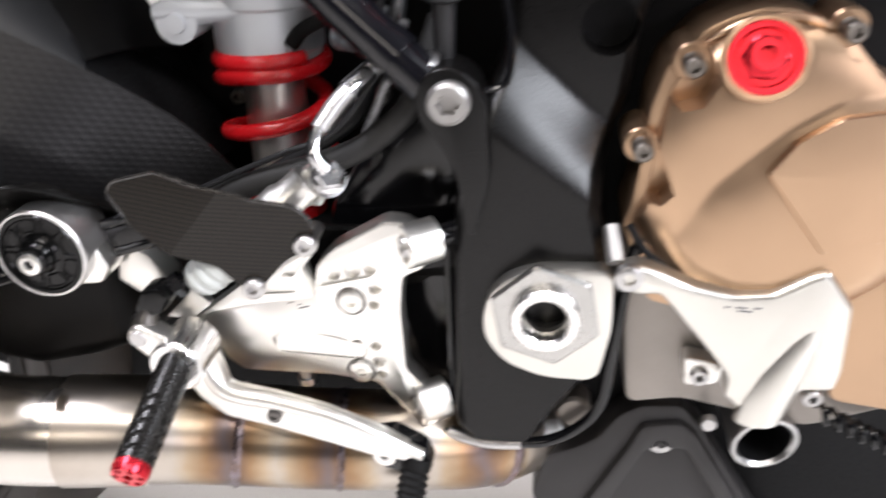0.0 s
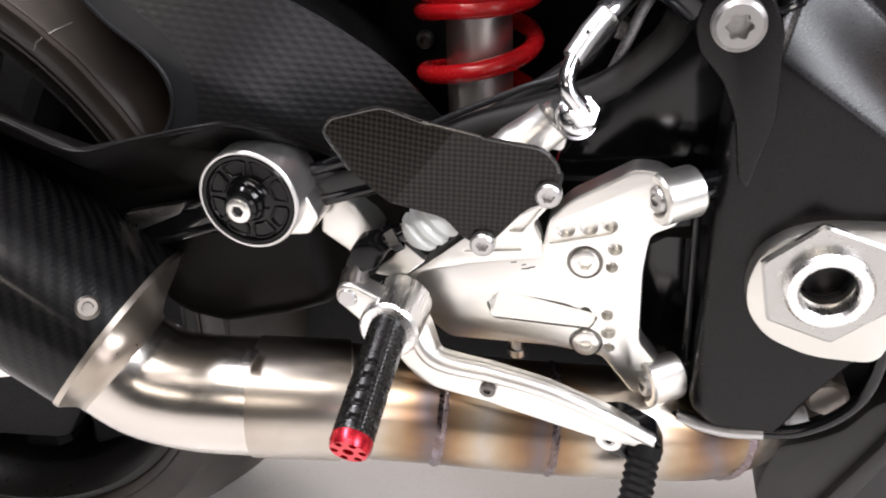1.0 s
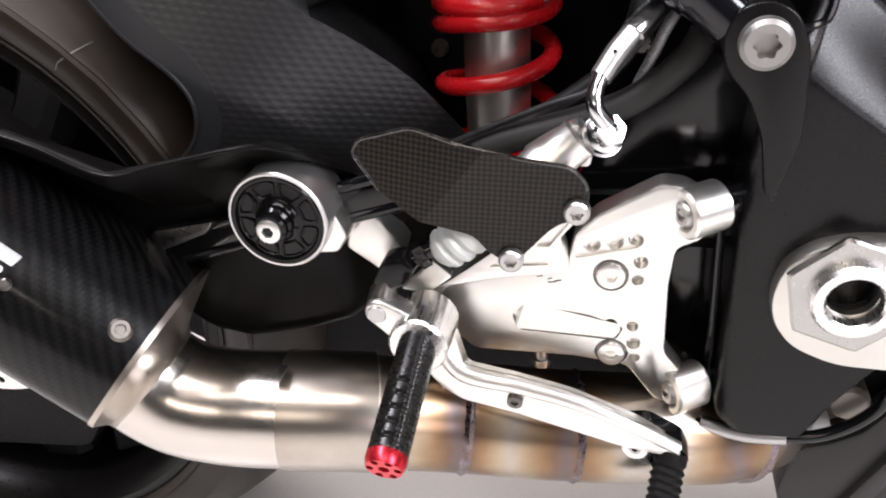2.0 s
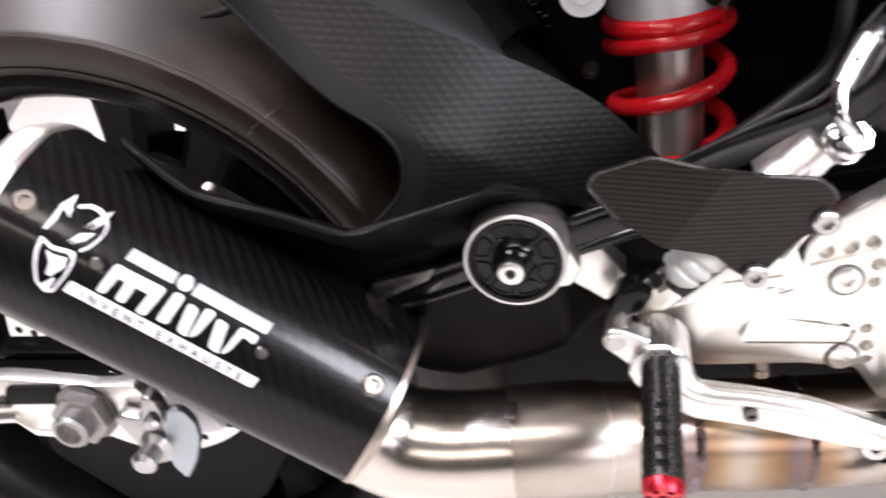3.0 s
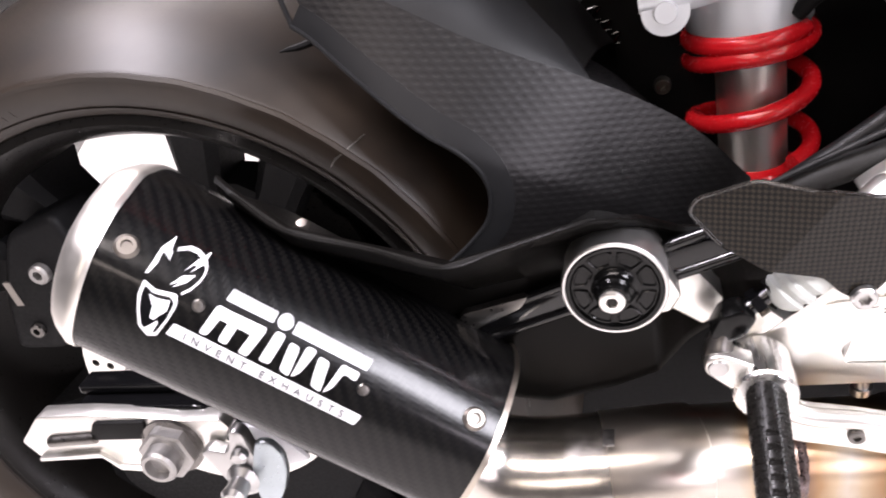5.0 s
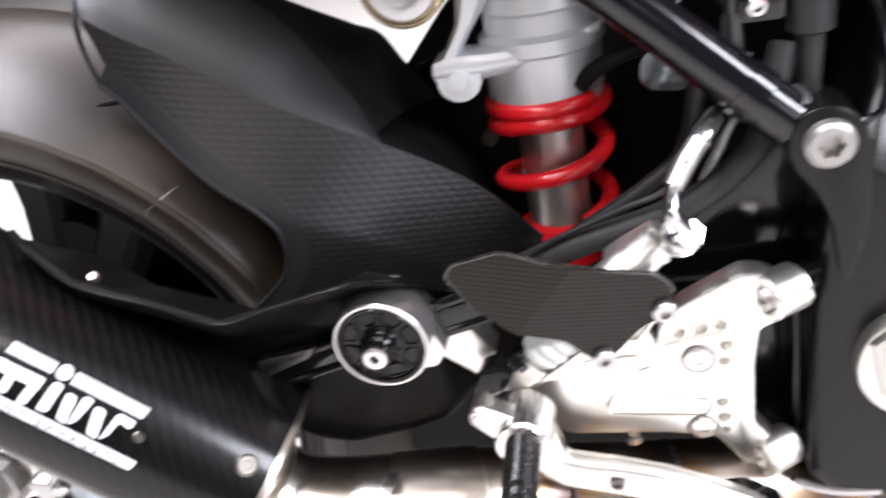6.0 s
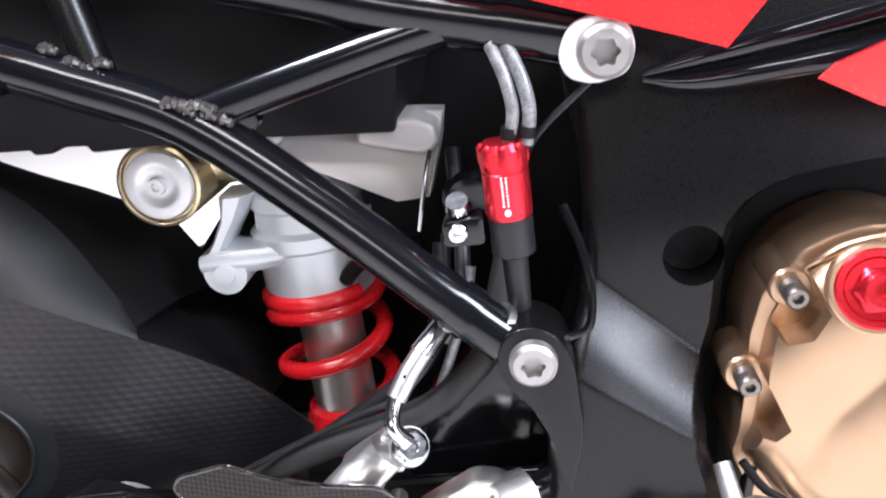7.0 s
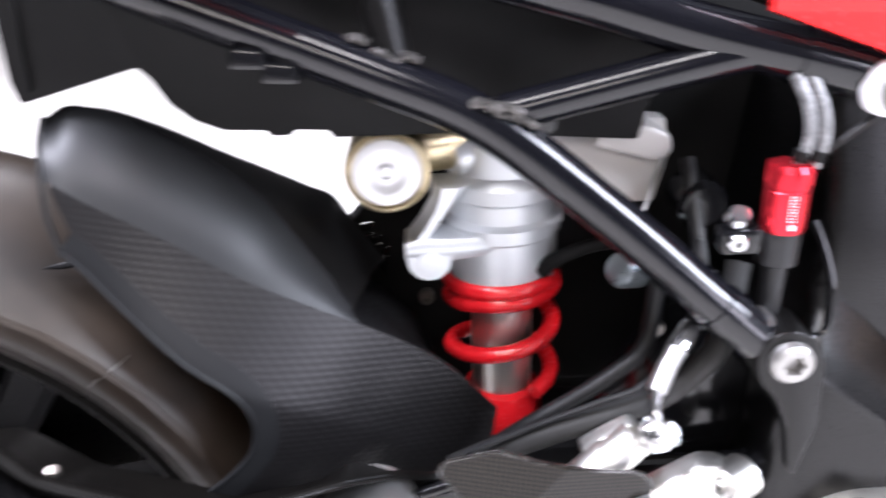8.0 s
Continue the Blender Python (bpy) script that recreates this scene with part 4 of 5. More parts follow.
part("pocket_face", loft([[V(x, y, z) for x, z, y in ((-164, 409.5, -129), (-164, 417, -127.8), (-159, 424, -126.8), (-159, 409.5, -124))], [V(x, y, z) for x, z, y in ((-113, 407.6, -129), (-110, 411, -128.2), (-110, 415, -127.6), (-110, 408, -124))]]), ALU, rearset)
part("stop_screw", lathe([(0, 0), (4, 0), (4, 5), (5.5, 5), (5.5, 9), (0, 9)], axis(V(-152, -123, 393), (0, 0, -1)), 18), STEEL, rearset)

bend(rearset, lambda x, y, z: (1.0, (443 - z) * 0.1 + max(0, 400 - z) * 0.35 if z < 443 else 0, -0.13 * max(0, 443 - z) - 0.3 * max(0, 396 - z)))

part("cross_rod", sweep([V(-150, -98, 472), V(-45, -98, 476)], 3, 12), GLOSS, rearset, "thin black rod behind the plate")

# heel guard
GUARD = fillet([(-235, 514), (-231, 520), (-205, 527.5), (-188, 523), (-153, 515), (-134, 511), (-127, 503), (-127, 488), (-131, 484), (-141, 481), (-156, 464), (-163, 460), (-172, 467), (-178, 476), (-204, 484.5), (-222, 497)], 4)


def guard_face(x, z):
    """The guard is pressed into two facets with a slanting ridge between them."""
    d = (x + 186) * 0.76 - (z - 504) * 0.65
    if d < -6:
        return -158 + 0.2 * (-6 - d)
    return -158 - 1.2 * min(1, max(0, (d + 6) / 7)) + (0 if d < 1 else 0.17 * (d - 1))


def pressed(outline, thick):
    bm = bmesh.new()
    bm.faces.new([bm.verts.new((x, 0, z)) for x, z in outline])
    bmesh.ops.triangulate(bm, faces=bm.faces)
    for off in (-6, 1):
        geom = bm.verts[:] + bm.edges[:] + bm.faces[:]
        bmesh.ops.bisect_plane(bm, geom=geom, plane_co=Vector((-186 + off / 0.76, 0, 504)), plane_no=Vector((0.76, 0, -0.65)))
    for v in bm.verts:
        v.co = V(v.co.x, guard_face(v.co.x, v.co.z), v.co.z)
    return shell(bm, V(0, thick, 0))


guard = part("heel_guard", pressed(GUARD, 2.0), CARBON_FINE, BIKE, "woven carbon fibre heel guard", angle=8)
part("guard_lip", sweep([V(x, guard_face(x, z) + 0.5, z) for x, z in GUARD[-3:] + GUARD[:35]], 1.0, 8), RESIN, guard, "glossy resin edge")
for x, z in ((-131, 489), (-161, 463)):
    y = guard_face(x, z)
    bolt(guard, x, y - 0.5, z, 6, head=4, material=STEEL, socket="star")
    part("spacer", sweep([V(x, y + 1, z), V(x, -131, z)], 4.5, 14), STEEL, guard)

# brake pedal
PEDAL = [(-208, 418), (-196, 421), (-191, 410), (-187, 392), (-160, 387), (-132, 384), (-98, 375), (-76, 364), (-74, 358), (-82, 357), (-104, 357), (-155, 364), (-190, 371), (-204, 381), (-214, 396), (-222, 410)]
pedal = part("brake_pedal", prism(fillet(PEDAL, 4), -145, -137, 1.5, 3), ALU, BIKE, "machined aluminium brake pedal")
lever = prism(fillet([(-234, 431), (-232, 439), (-225, 441), (-215, 436), (-198, 427), (-200, 409), (-213, 409), (-221, 419)], 5), -161, -149, 1.8, 3)
part("pedal_lever", lever, ALU, pedal)
part("wing_plate", prism(fillet([(-221, 433), (-211, 442), (-204, 452), (-193, 443), (-207, 431)], 2), -136, -131, 1), ALU, pedal)
ridge = glide([V(-201, -140, 408), V(-194, -143, 394), V(-183, -144, 387.5), V(-158, -144, 384), V(-130, -144, 381), V(-100, -143, 372), V(-76, -141, 361)], 6)
part("pedal_ridge", sweep(ridge, [5, 5.5, 5, 4.5, 4], 12), ALU, pedal)
bolt(pedal, -161, -146.5, 375, 4.2, head=1.6, material=DARK_STEEL)
part("pin_cap", lathe([(0, 1), (4.4, 1), (5, 0), (5, -3)], axis(V(-227, -161, 433), OUT), 24), STEEL, pedal)
part("pivot_barrel", lathe([(9, 3), (14, 3), (15.2, 1.5), (15.2, -26), (6, -26)], axis(V(-206, -163, 419), OUT), 44), ALU_BRIGHT, pedal)
part("toe_bracket", prism(fillet([(-107, 366), (-92, 371), (-74, 364), (-69, 352), (-80, 343), (-100, 346)], 3), -141, -127, 1.5), GLOSS, pedal, "black toe peg bracket")
part("cream_washer", lathe([(3, 2), (6.6, 2), (7.2, 1), (7.2, -1)], axis(V(-98, -141, 356), OUT), 28), ALU, pedal)
bolt(pedal, -98, -140.5, 356, 3.6, head=3, material=STEEL)
tip = lathe([(0, 0), (9, 0), (9, 4)] + [(9 if k % 2 else 7.6, 4 + 2.2 * k) for k in range(1, 24)] + [(0, 56)], axis(V(-79, -138, 356), (-0.12, -0.55, -0.9)), 20)
part("toe_peg", tip, PLASTIC, pedal, "ribbed black toe peg")

bend(pedal, lambda x, y, z: (0, -3, -9 * max(0, x + 160) / 62) if x > -201 else (0, -2, 0))

# footpeg
PEG0, PEG1 = V(-206, -163, 420.5), V(-208.3, -228, 396.4)
pm = axis(PEG0, PEG1 - PEG0)
prof = [(0, 0), (9.6, 0)]
for k in range(52):
    prof += [((9.6 if k % 2 else 9.3), 2 + k * 1.2)]
prof += [(8.2, 66), (0, 66)]


def peg_shape(i, a):
    side = (a + 0.35) % (math.pi / 2)
    if not 1 < i < 54:
        return 1
    if side < 0.62:
        return 0.86 if 20 < i < 50 and i % 6 < 2 else (1.0 if i % 2 else 1.035)
    return 1 + 0.035 * math.cos(30 * a + i * math.pi)


peg = part("footpeg", lathe(prof, pm, 120, peg_shape), KNURL, BIKE, "knurled black footpeg with red end", angle=30)
part("peg_collar", lathe([(9, -3), (10.6, -3), (10.6, 1), (9, 1)], pm, 36), ALU_BRIGHT, peg)
cap = lathe([(9, 63), (9.7, 64), (9.7, 67.5), (8.6, 70.5), (0, 70.5)], pm, 40)
cuts = bmesh.new()
for k in range(6):
    a = k * math.pi / 3
    add(cuts, lathe([(0, 66.5), (1.8, 66.5), (1.8, 78), (0, 78)], pm @ Matrix.Translation(V(6.6 * math.cos(a), 6.6 * math.sin(a), 0)), 12))
add(cuts, lathe([(0, 66.5), (2.6, 66.5), (2.6, 78), (0, 78)], pm, 12))
part("end_cap", carve(cap, cuts), RED_ANO, peg, "red anodised footpeg end cap")

# ring bracket and linkage
RX, RZ = -271.5, 482.5
ring = part("bracket_ring", lathe([(23.2, 1), (23.5, 0), (24.5, 0), (25.2, 1), (25.2, 29), (20, 29), (20, 8), (23.2, 1)], axis(V(RX, -163, RZ), (0, 1, 0)), 72), BRUSHED, BIKE, "turned aluminium ring of exhaust bracket")
face = lathe([(0, -1), (9, -1), (10.5, 0.8), (12, 1.4), (20.4, 1.4), (21.2, -0.6), (22.6, -0.8), (23.3, 0.2), (23.3, 10), (0, 10)], axis(V(RX, -162.6, RZ), (0, 1, 0)), 72)
part("rubber_insert", face, BUSH, ring, "black pierced rubber insert")
for k in range(8):
    a = k * math.pi / 4 + 0.3
    rim = [V(RX + r * math.cos(a + d), -161.4, RZ + r * math.sin(a + d)) for r, d in ((13.2, -0.24), (16, -0.3), (19, -0.31), (19.8, -0.2), (20, 0), (19.8, 0.2), (19, 0.31), (16, 0.3), (13.2, 0.24), (12.9, 0))]
    part("pocket_rim", sweep(rim + rim[:1], 0.75, 8), BUSH, ring)
part("spigot", lathe([(9, 0), (9, 3), (7.8, 4.5), (7.8, 7), (6.6, 8), (0, 8)], axis(V(RX - 0.5, -163, RZ - 0.4), OUT), 32), BUSH, ring)
bolt(ring, RX - 1.2, -170, RZ - 1.2, 6.2, head=2.5, material=ALU)
part("bracket_neck", prism(fillet([(-284, 466), (-272, 461), (-258, 460), (-247, 461), (-241, 470), (-245, 479), (-252, 492), (-270, 490)], 2.5), -153, -134, 2.5, 3), ALU, ring)
part("bracket_arm", prism(fillet([(-251, 451), (-248, 466), (-238, 473), (-231, 467.5), (-220.5, 452), (-223.5, 442), (-231.5, 436.5), (-240, 443)], 1.5), -130, -112, 3.2, 2), ALU, ring, "machined aluminium arm", angle=25)
link = part("pushrod", sweep([V(-222, -151, 450), V(-208, -146, 458), V(-192, -141, 467)], 4.4, 14), GLOSS, BIKE, "black threaded brake pushrod")
part("clevis", lathe([(0, -4), (6.4, -4), (7, -2), (7, 6), (5.8, 8), (5.4, 16), (0, 16)], axis(V(-227, -154, 435), (0.3, 0.2, 1)), 28), DARK_STEEL, link, "dark steel rod end")
part("joint_block", prism(fillet([(-230, 447), (-224, 459), (-214, 462), (-207, 456), (-213, 446), (-224, 442)], 3), -157, -143, 2.5), BUSH, link)
for t in (0.45, 0.72):
    o = V(-222, -151, 450).lerp(V(-192, -141, 467), t)
    part("lock_nut", lathe([(6.6, 0), (6.6, 5), (0, 5)], axis(o, (0.85, 0.28, 0.46)), 24, lambda i, a: hexed(a) * 1.1), GLOSS, link)
mc0, mc1 = V(-197, -144, 459), V(-124, -132, 524)
mcyl = part("master_cylinder", lathe([(0, 24), (11, 24), (12, 26), (12, 70), (10, 74), (10, 88), (0, 88)], axis(mc0, mc1 - mc0), 28), ALU, BIKE, "aluminium rear brake master cylinder")
part("boot", lathe([(5, -2), (8, 0), (10.6, 3), (11.2, 5), (9.8, 7), (12, 9.5), (12.2, 12), (10.6, 14), (12.6, 17), (12.4, 24), (0, 25)], axis(mc0, mc1 - mc0), 36), BOOT, mcyl, "pale grey rubber bellows")

part("cylinder_flange", prism(fillet([(-160, 505), (-150, 512), (-133, 522), (-125, 512), (-127, 500), (-142, 502)], 3), -128, -118, 2), ALU, mcyl)

# brake hose
TILT = (0.35, -0.75, 0.55)
banjo = part("banjo_fitting", lathe([(7, -4), (9, -2), (9, 3), (7.6, 4.5), (6.8, 5), (6.8, 9.5), (6, 10.5), (3.2, 10.5), (3, 8), (0, 8)], axis(V(-121, -134, 519), TILT), 36, lambda i, a: hexed(a) * 1.12 if i in (4, 5, 6) else 1), CHROME, BIKE, "bright steel banjo bolt")
part("banjo_washer", lathe([(9.8, 0), (9.8, 1.6), (5, 1.6)], axis(V(-122, -131, 517), TILT), 28), STEEL, banjo)
part("banjo_neck", sweep(glide([V(-120, -140, 526), V(-125, -141, 534), V(-125, -137, 541), V(-122, -132, 548)], 5), [4.6, 3.8, 3.6, 3.6], 14), CHROME, banjo)
part("crimp_sleeve", sweep([V(-123.5, -133, 545), V(-117, -126, 554), V(-110, -119, 561.5)], [5, 5.3, 5.3], 18), STEEL, banjo, "bright crimped hose sleeve")
part("sleeve_mark", lathe([(0, 0.4), (0.9, 0.4), (0.9, 0)], axis(V(-118, -131.6, 556), (0.1, -0.85, 0.5)), 12), VOID, banjo)
part("sleeve_nut", sweep([V(-111, -120, 560.5), V(-101, -110, 569)], [6.4, 5.6], 12), CHROME, banjo)
part("braided_hose", sweep(glide([V(-102, -111, 568), V(-94, -100, 575), V(-90, -85, 590), V(-92, -50, 640)], 8), 4.0, 12), HOSE, banjo, "black brake hose")
part("braid_strip", sweep(glide([V(-107.5, -100, 531), V(-101, -100, 546), V(-96, -100, 558), V(-91, -98, 568), V(-86, -88, 590)], 8), [2.6, 2.8], 12), BRAID, banjo, "clear braided line")
bighose = part("breather_hose", sweep(glide([V(-226, -92, 470), V(-205, -100, 486), V(-188, -106, 496), V(-168, -108, 505), V(-136, -108, 515), V(-110, -106, 525), V(-92, -102, 538), V(-80, -98, 553), V(-68, -80, 590)], 8), 7, 18), MATT_HOSE, BIKE, "matt black rubber breather hose")
part("drain_hose", sweep(glide([V(-215, -72, 458), V(-187, -84, 488), V(-156, -84, 508), V(-133, -82, 523), V(-116, -78, 537), V(-108, -66, 560), V(-104, -52, 590)], 8), 5, 16), HOSE, bighose, "thinner black rubber drain hose")
part("thin_cable", sweep(glide([V(-220, -106, 490), V(-190, -110, 506), V(-150, -112, 524), V(-126, -112, 534), V(-106, -108, 556), V(-98, -102, 580), V(-96, -92, 610)], 8), 1.7, 10), HOSE, bighose, "thin black cable")
loop = glide([V(-74, -114, 346), V(-43, -116, 339), V(-18, -116, 339.5), V(0, -116, 343), V(17, -116, 355), V(28, -115, 372), V(32, -114, 401), V(34, -112, 424), V(37, -108, 450), V(42, -106, 478)], 6)
low = part("low_cable", sweep(loop, 3.6, 12), GLOSS, BIKE, "glossy black cable round frame")
part("cable_sheath", sweep(loop[2:13], 4.4, 14), STEEL, low, "silvery sheath")
part("frame_flange", sweep(glide([V(-60, -104, 484), V(-63, -106, 470), V(-62, -108, 420), V(-61, -108, 372)], 4), 2.2, 10), GLOSS, main_frame)

# brake fluid reservoir
res = part("fluid_reservoir", lathe([(0, 629), (11.2, 629), (12, 631), (12, 650), (11.4, 650.5), (11.4, 651.5), (12.2, 652), (12.2, 660), (10, 663), (0, 663)], axis(V(-65, -112, -3), UP), 40), RED_ANO, BIKE, "red anodised brake fluid reservoir")
for k in range(8):
    a = k * math.pi / 4
    part("cap_flute", lathe([(0, 654), (2.4, 654), (2.4, 661), (1.4, 663), (0, 663)], axis(V(-65 + 10.6 * math.cos(a), -112 + 10.6 * math.sin(a), -3), UP), 10), RED_ANO, res)
for k in range(9):
    for x, w in ((-66.6, 0.42 + 0.1 * (k % 3)), (-64.4, 0.36 + 0.1 * (k % 2))):
        z = 646.5 - 1.55 * k
        part("label_bar", prism([(x - w, z), (x + w, z), (x + w, z - 0.8), (x - w, z - 0.8)], -124.3, -122), DECAL, res, "illegible white lettering")
part("label_dot", lathe([(0, 1.2), (1.6, 1.2), (1.6, 0)], axis(V(-65, -123.2, 630.5), OUT), 16), DECAL, res)
part("outlet_boot", lathe([(0, 575), (6, 575), (7, 606), (11.5, 608), (11.5, 626), (0, 626)], axis(V(-65, -110, 0), UP), 24), HOSE, res, "black rubber outlet hose")
brk = part("reservoir_bracket", prism(fillet([(-95, 624), (-76, 626), (-76, 612), (-95, 612)], 3), -118, -106, 1.5), GLOSS, BIKE, "black reservoir bracket")
bolt(brk, -88, -118, 619, 4.6, head=3, material=CHROME)
part("bracket_boss", lathe([(0, 5), (5, 5), (6, 0)], axis(V(-87, -112, 629), (0, -0.6, 0.8)), 20), CHROME, brk)
for dx, rr in ((0, 3.3), (9, 3.6)):
    part("hose_clamp", sweep([V(-61.5 + dx, -113.2, 661), V(-60.5 + dx, -113.5, 666)], rr + 0.8, 14), PLASTIC, res)
    part("feed_hose", sweep(glide([V(-62 + dx, -113, 658), V(-58 + dx * 0.9, -114, 672), V(-60 + dx * 0.85, -112, 686), V(-66 + dx * 0.8, -104, 700)], 6), rr, 12), BRAID, res, "clear plastic feed hose")

bend(res, lambda x, y, z: (2.5 - 0.13 * (x + 65), -0.13 * (y + 112), -3))
bend(brk, lambda x, y, z: (2, 0, 0))

# -- engine right side --
RIM_LINE = fillet([(32, 486), (36, 500), (38, 516), (40, 536), (41, 552), (47, 574), (57, 584), (64, 592), (76, 598), (90, 602), (103, 601), (120, 595), (130, 589), (152, 566), (240, 540), (240, 420), (140, 420), (50, 440)], 4)
DOME = fillet([(36, 490), (42, 503), (45, 520), (45, 540), (49, 560), (58, 577), (68, 588), (80, 594), (98, 597), (113, 594), (126, 584), (150, 562), (180, 540), (184, 440), (140, 430), (60, 455)], 5)
BULGE = fillet([(40, 470), (53, 488), (61, 498), (65, 508), (72, 520), (85, 533), (103, 550), (123, 563), (150, 568), (260, 566), (260, 400), (40, 400)], 5)


def stacked(line, mid, rows, lean):
    """Closed outlines one before the other, each drawn in towards a middle; lean brings the upper side forward."""
    return loft([[V(mid[0] + (x - mid[0]) * g, y - lean * (z - mid[1]) * g, mid[1] + (z - mid[1]) * g) for x, z in line] for g, y in rows])


cover = part("clutch_cover", prism(RIM_LINE, -108, -60, 2), BRONZE, BIKE, "bronze painted clutch cover")
bulge_line = [Vector(p) for p in BULGE]
bulge_edge = bulge_line[: max(range(len(BULGE)), key=lambda k: BULGE[k][1]) + 1]


def cover_y(x, z):
    """A shallow dome with a fuller field in front of it that begins at a curved crease."""
    p = Vector((x, z))
    y = -108 - 25 * math.sqrt(max(0.0, 1 - math.hypot((x - 110) / 78, (z - 522) / 80) ** 6))
    if inside(p, bulge_line):
        d = min((foot(p, a, b) - p).length for a, b in zip(bulge_edge, bulge_edge[1:]))
        y -= 7.5 * (1 - math.exp(-d / 17))
    return y


dome = shell(net([Vector(p) for p in DOME], 2.0, cover_y), V(0, 24, 0))
dome = carve(dome, prism([(30, 567), (46, 563), (53, 556), (63, 559), (70, 570), (66, 582), (57, 600), (30, 600)], -150, -110.5))
dome = carve(dome, prism([(20, 541), (42, 541), (46, 534), (54, 514), (48, 507), (36, 509), (20, 515)], -150, -111))
dome = carve(dome, prism([(116, 612), (118, 592), (126, 582), (138, 578), (156, 582), (156, 612)], -150, -110.5))
part("dome", dome, BRONZE, cover, angle=50)
part("bulge_panel", stacked(fillet([(94, 530), (125, 490), (149, 497), (205, 505), (205, 552), (143, 561), (124, 558), (105, 546)], 2), (140, 530), ((1.0, -126), (1.0, -139.6), (0.98, -140.8), (0.3, -142)), -0.05), BRONZE, cover, angle=20)
part("edge_rib", sweep(glide([V(63, -113, 586), V(70, -115, 591), V(80, -115, 596), V(96, -115, 598.5), V(110, -115, 597), V(120, -114, 592)], 5), [1, 2.2, 2.4, 2.4, 1.4], 10), BRONZE, cover)
part("casing_bead", sweep(glide([V(34, -124, 494), V(44, -128, 480), V(62, -131, 469), V(80, -132, 465.5), V(99, -132, 464.5), V(118, -132, 468), V(134, -131, 475)], 5), 2.2, 10), VOID, cover, "dark gasket line")
part("lower_casing", prism(fillet([(36, 474), (80, 460), (108, 458), (150, 470), (200, 480), (210, 380), (150, 356), (76, 372), (44, 366), (36, 430)], 8), -106, -40, 4), CASING, cover, "dull grey engine casing")
part("casing_foot", prism(fillet([(140, 480), (240, 500), (240, 380), (150, 392)], 8), -128, -60, 4), BRONZE, cover)
for x, z in ((58, 576), (38, 533), (127, 593)):
    part("bolt_boss", lathe([(9.5, 30), (9.5, 0), (8.5, -1.5), (0, -1.5)], axis(V(x, -110, z), (0, 1, 0)), 28), BRONZE, cover)
    part("screw_shank", lathe([(5.4 if k % 2 else 4.8, k * 1.3) for k in range(8)] + [(0, 10)], axis(V(x, -111, z), OUT), 24), SCREW, cover)
    bolt(cover, x, -119, z, 5.4, head=4.5, material=SCREW, flange=1.0)
CAP_WAY = (-0.17, -0.92, 0.36)
oil = part("oil_filler_cap", lathe([(17.6, -8), (17.6, 2.6), (16, 4), (13.5, 4), (12.6, 2.6), (8, 2.6)], axis(V(85.5, -135, 584), CAP_WAY), 48), RED_ANO, BIKE, "red anodised oil filler cap")
part("cap_hex", lathe([(10.6, 2), (10.6, 6.5), (8.6, 7.5), (7.8, 8), (7.8, 15.5), (6.8, 16.5), (3.6, 16.5), (3.2, 10), (0, 10)], axis(V(85.5, -135, 584), CAP_WAY), 48, lambda i, a: hexed(a) if i < 2 else 1), RED_ANO, oil)
part("cap_seat", lathe([(19.4, -8), (19.4, 2.4), (18.4, 3.2), (16, 3.2)], axis(V(85.5, -135, 584), CAP_WAY), 40), BRONZE, cover)
cg = prism(fillet([(30, 467), (30, 478), (38, 481), (48, 478), (66, 470), (87, 466), (106, 468), (123, 479), (130, 482), (145, 462), (147, 423), (145, 411), (128, 410), (121, 391), (104, 392), (90, 404), (91, 416), (81, 429), (61, 453), (51, 465), (40, 464)], 3), -145, -132, 3, 3)
eng = part("engine_guard", cg, MACHINED, BIKE, "machined aluminium engine case guard")
spout = []
for z, x, half, high in ((452, 130, 4, 2), (440, 126, 8, 5), (420, 118, 12, 7.5), (402, 112, 13, 9), (389, 109, 12.5, 9)):
    spout.append([V(x + half * math.cos(a), -142 - high * math.sin(a), z) for a in (math.pi * k / 10 for k in range(11))])
part("guard_spout", loft(spout), MACHINED, eng, angle=50)
part("guard_standoff", sweep([V(28, -136, 478), V(25, -122, 492)], [4.8, 4.4], 18), BOLT_GREY, eng)
bolt(eng, 34, -144, 474, 7.4, head=3, material=STEEL)
bolt(eng, 81, -120, 400, 5.6, head=4, material=STEEL)
bolt(eng, 144, -120, 390, 5.6, head=4, material=STEEL)
for k, (x, w) in enumerate(((84, 2.4), (91, 5), (99, 4), (93, 7))):
    part("engraved_bar", prism([(x - w / 2, 460.5 - (2 if k == 3 else 0)), (x + w / 2, 460.2 - (2 if k == 3 else 0)), (x + w / 2, 459.4 - (2 if k == 3 else 0)), (x - w / 2, 459.7 - (2 if k == 3 else 0))], -145.3, -144.5), INK, eng, "illegible engraving")
part("guard_ear", prism(fillet([(72, 412), (94, 408), (92, 394), (74, 392)], 4), -120, -108, 1.5), ALU, eng)
pan = part("belly_bracket", prism(fillet([(-10, 270), (-3, 304), (16, 312), (31, 322), (44, 342), (57, 350), (82, 352), (95, 337), (118, 300), (150, 250), (160, 200), (10, 200)], 5), -86, -66, 3), BELLY, BIKE, "dark grey plastic lower bracket")
part("bracket_rib", prism(fillet([(22, 262), (50, 318), (58, 338), (81, 342), (92, 334), (136, 262), (126, 256), (86, 322), (62, 320), (34, 256)], 4), -92, -84, 2.5), BELLY, pan)
bolt(pan, 71, -89, 324, 5.5, head=3, material=STEEL, flange=1.4)
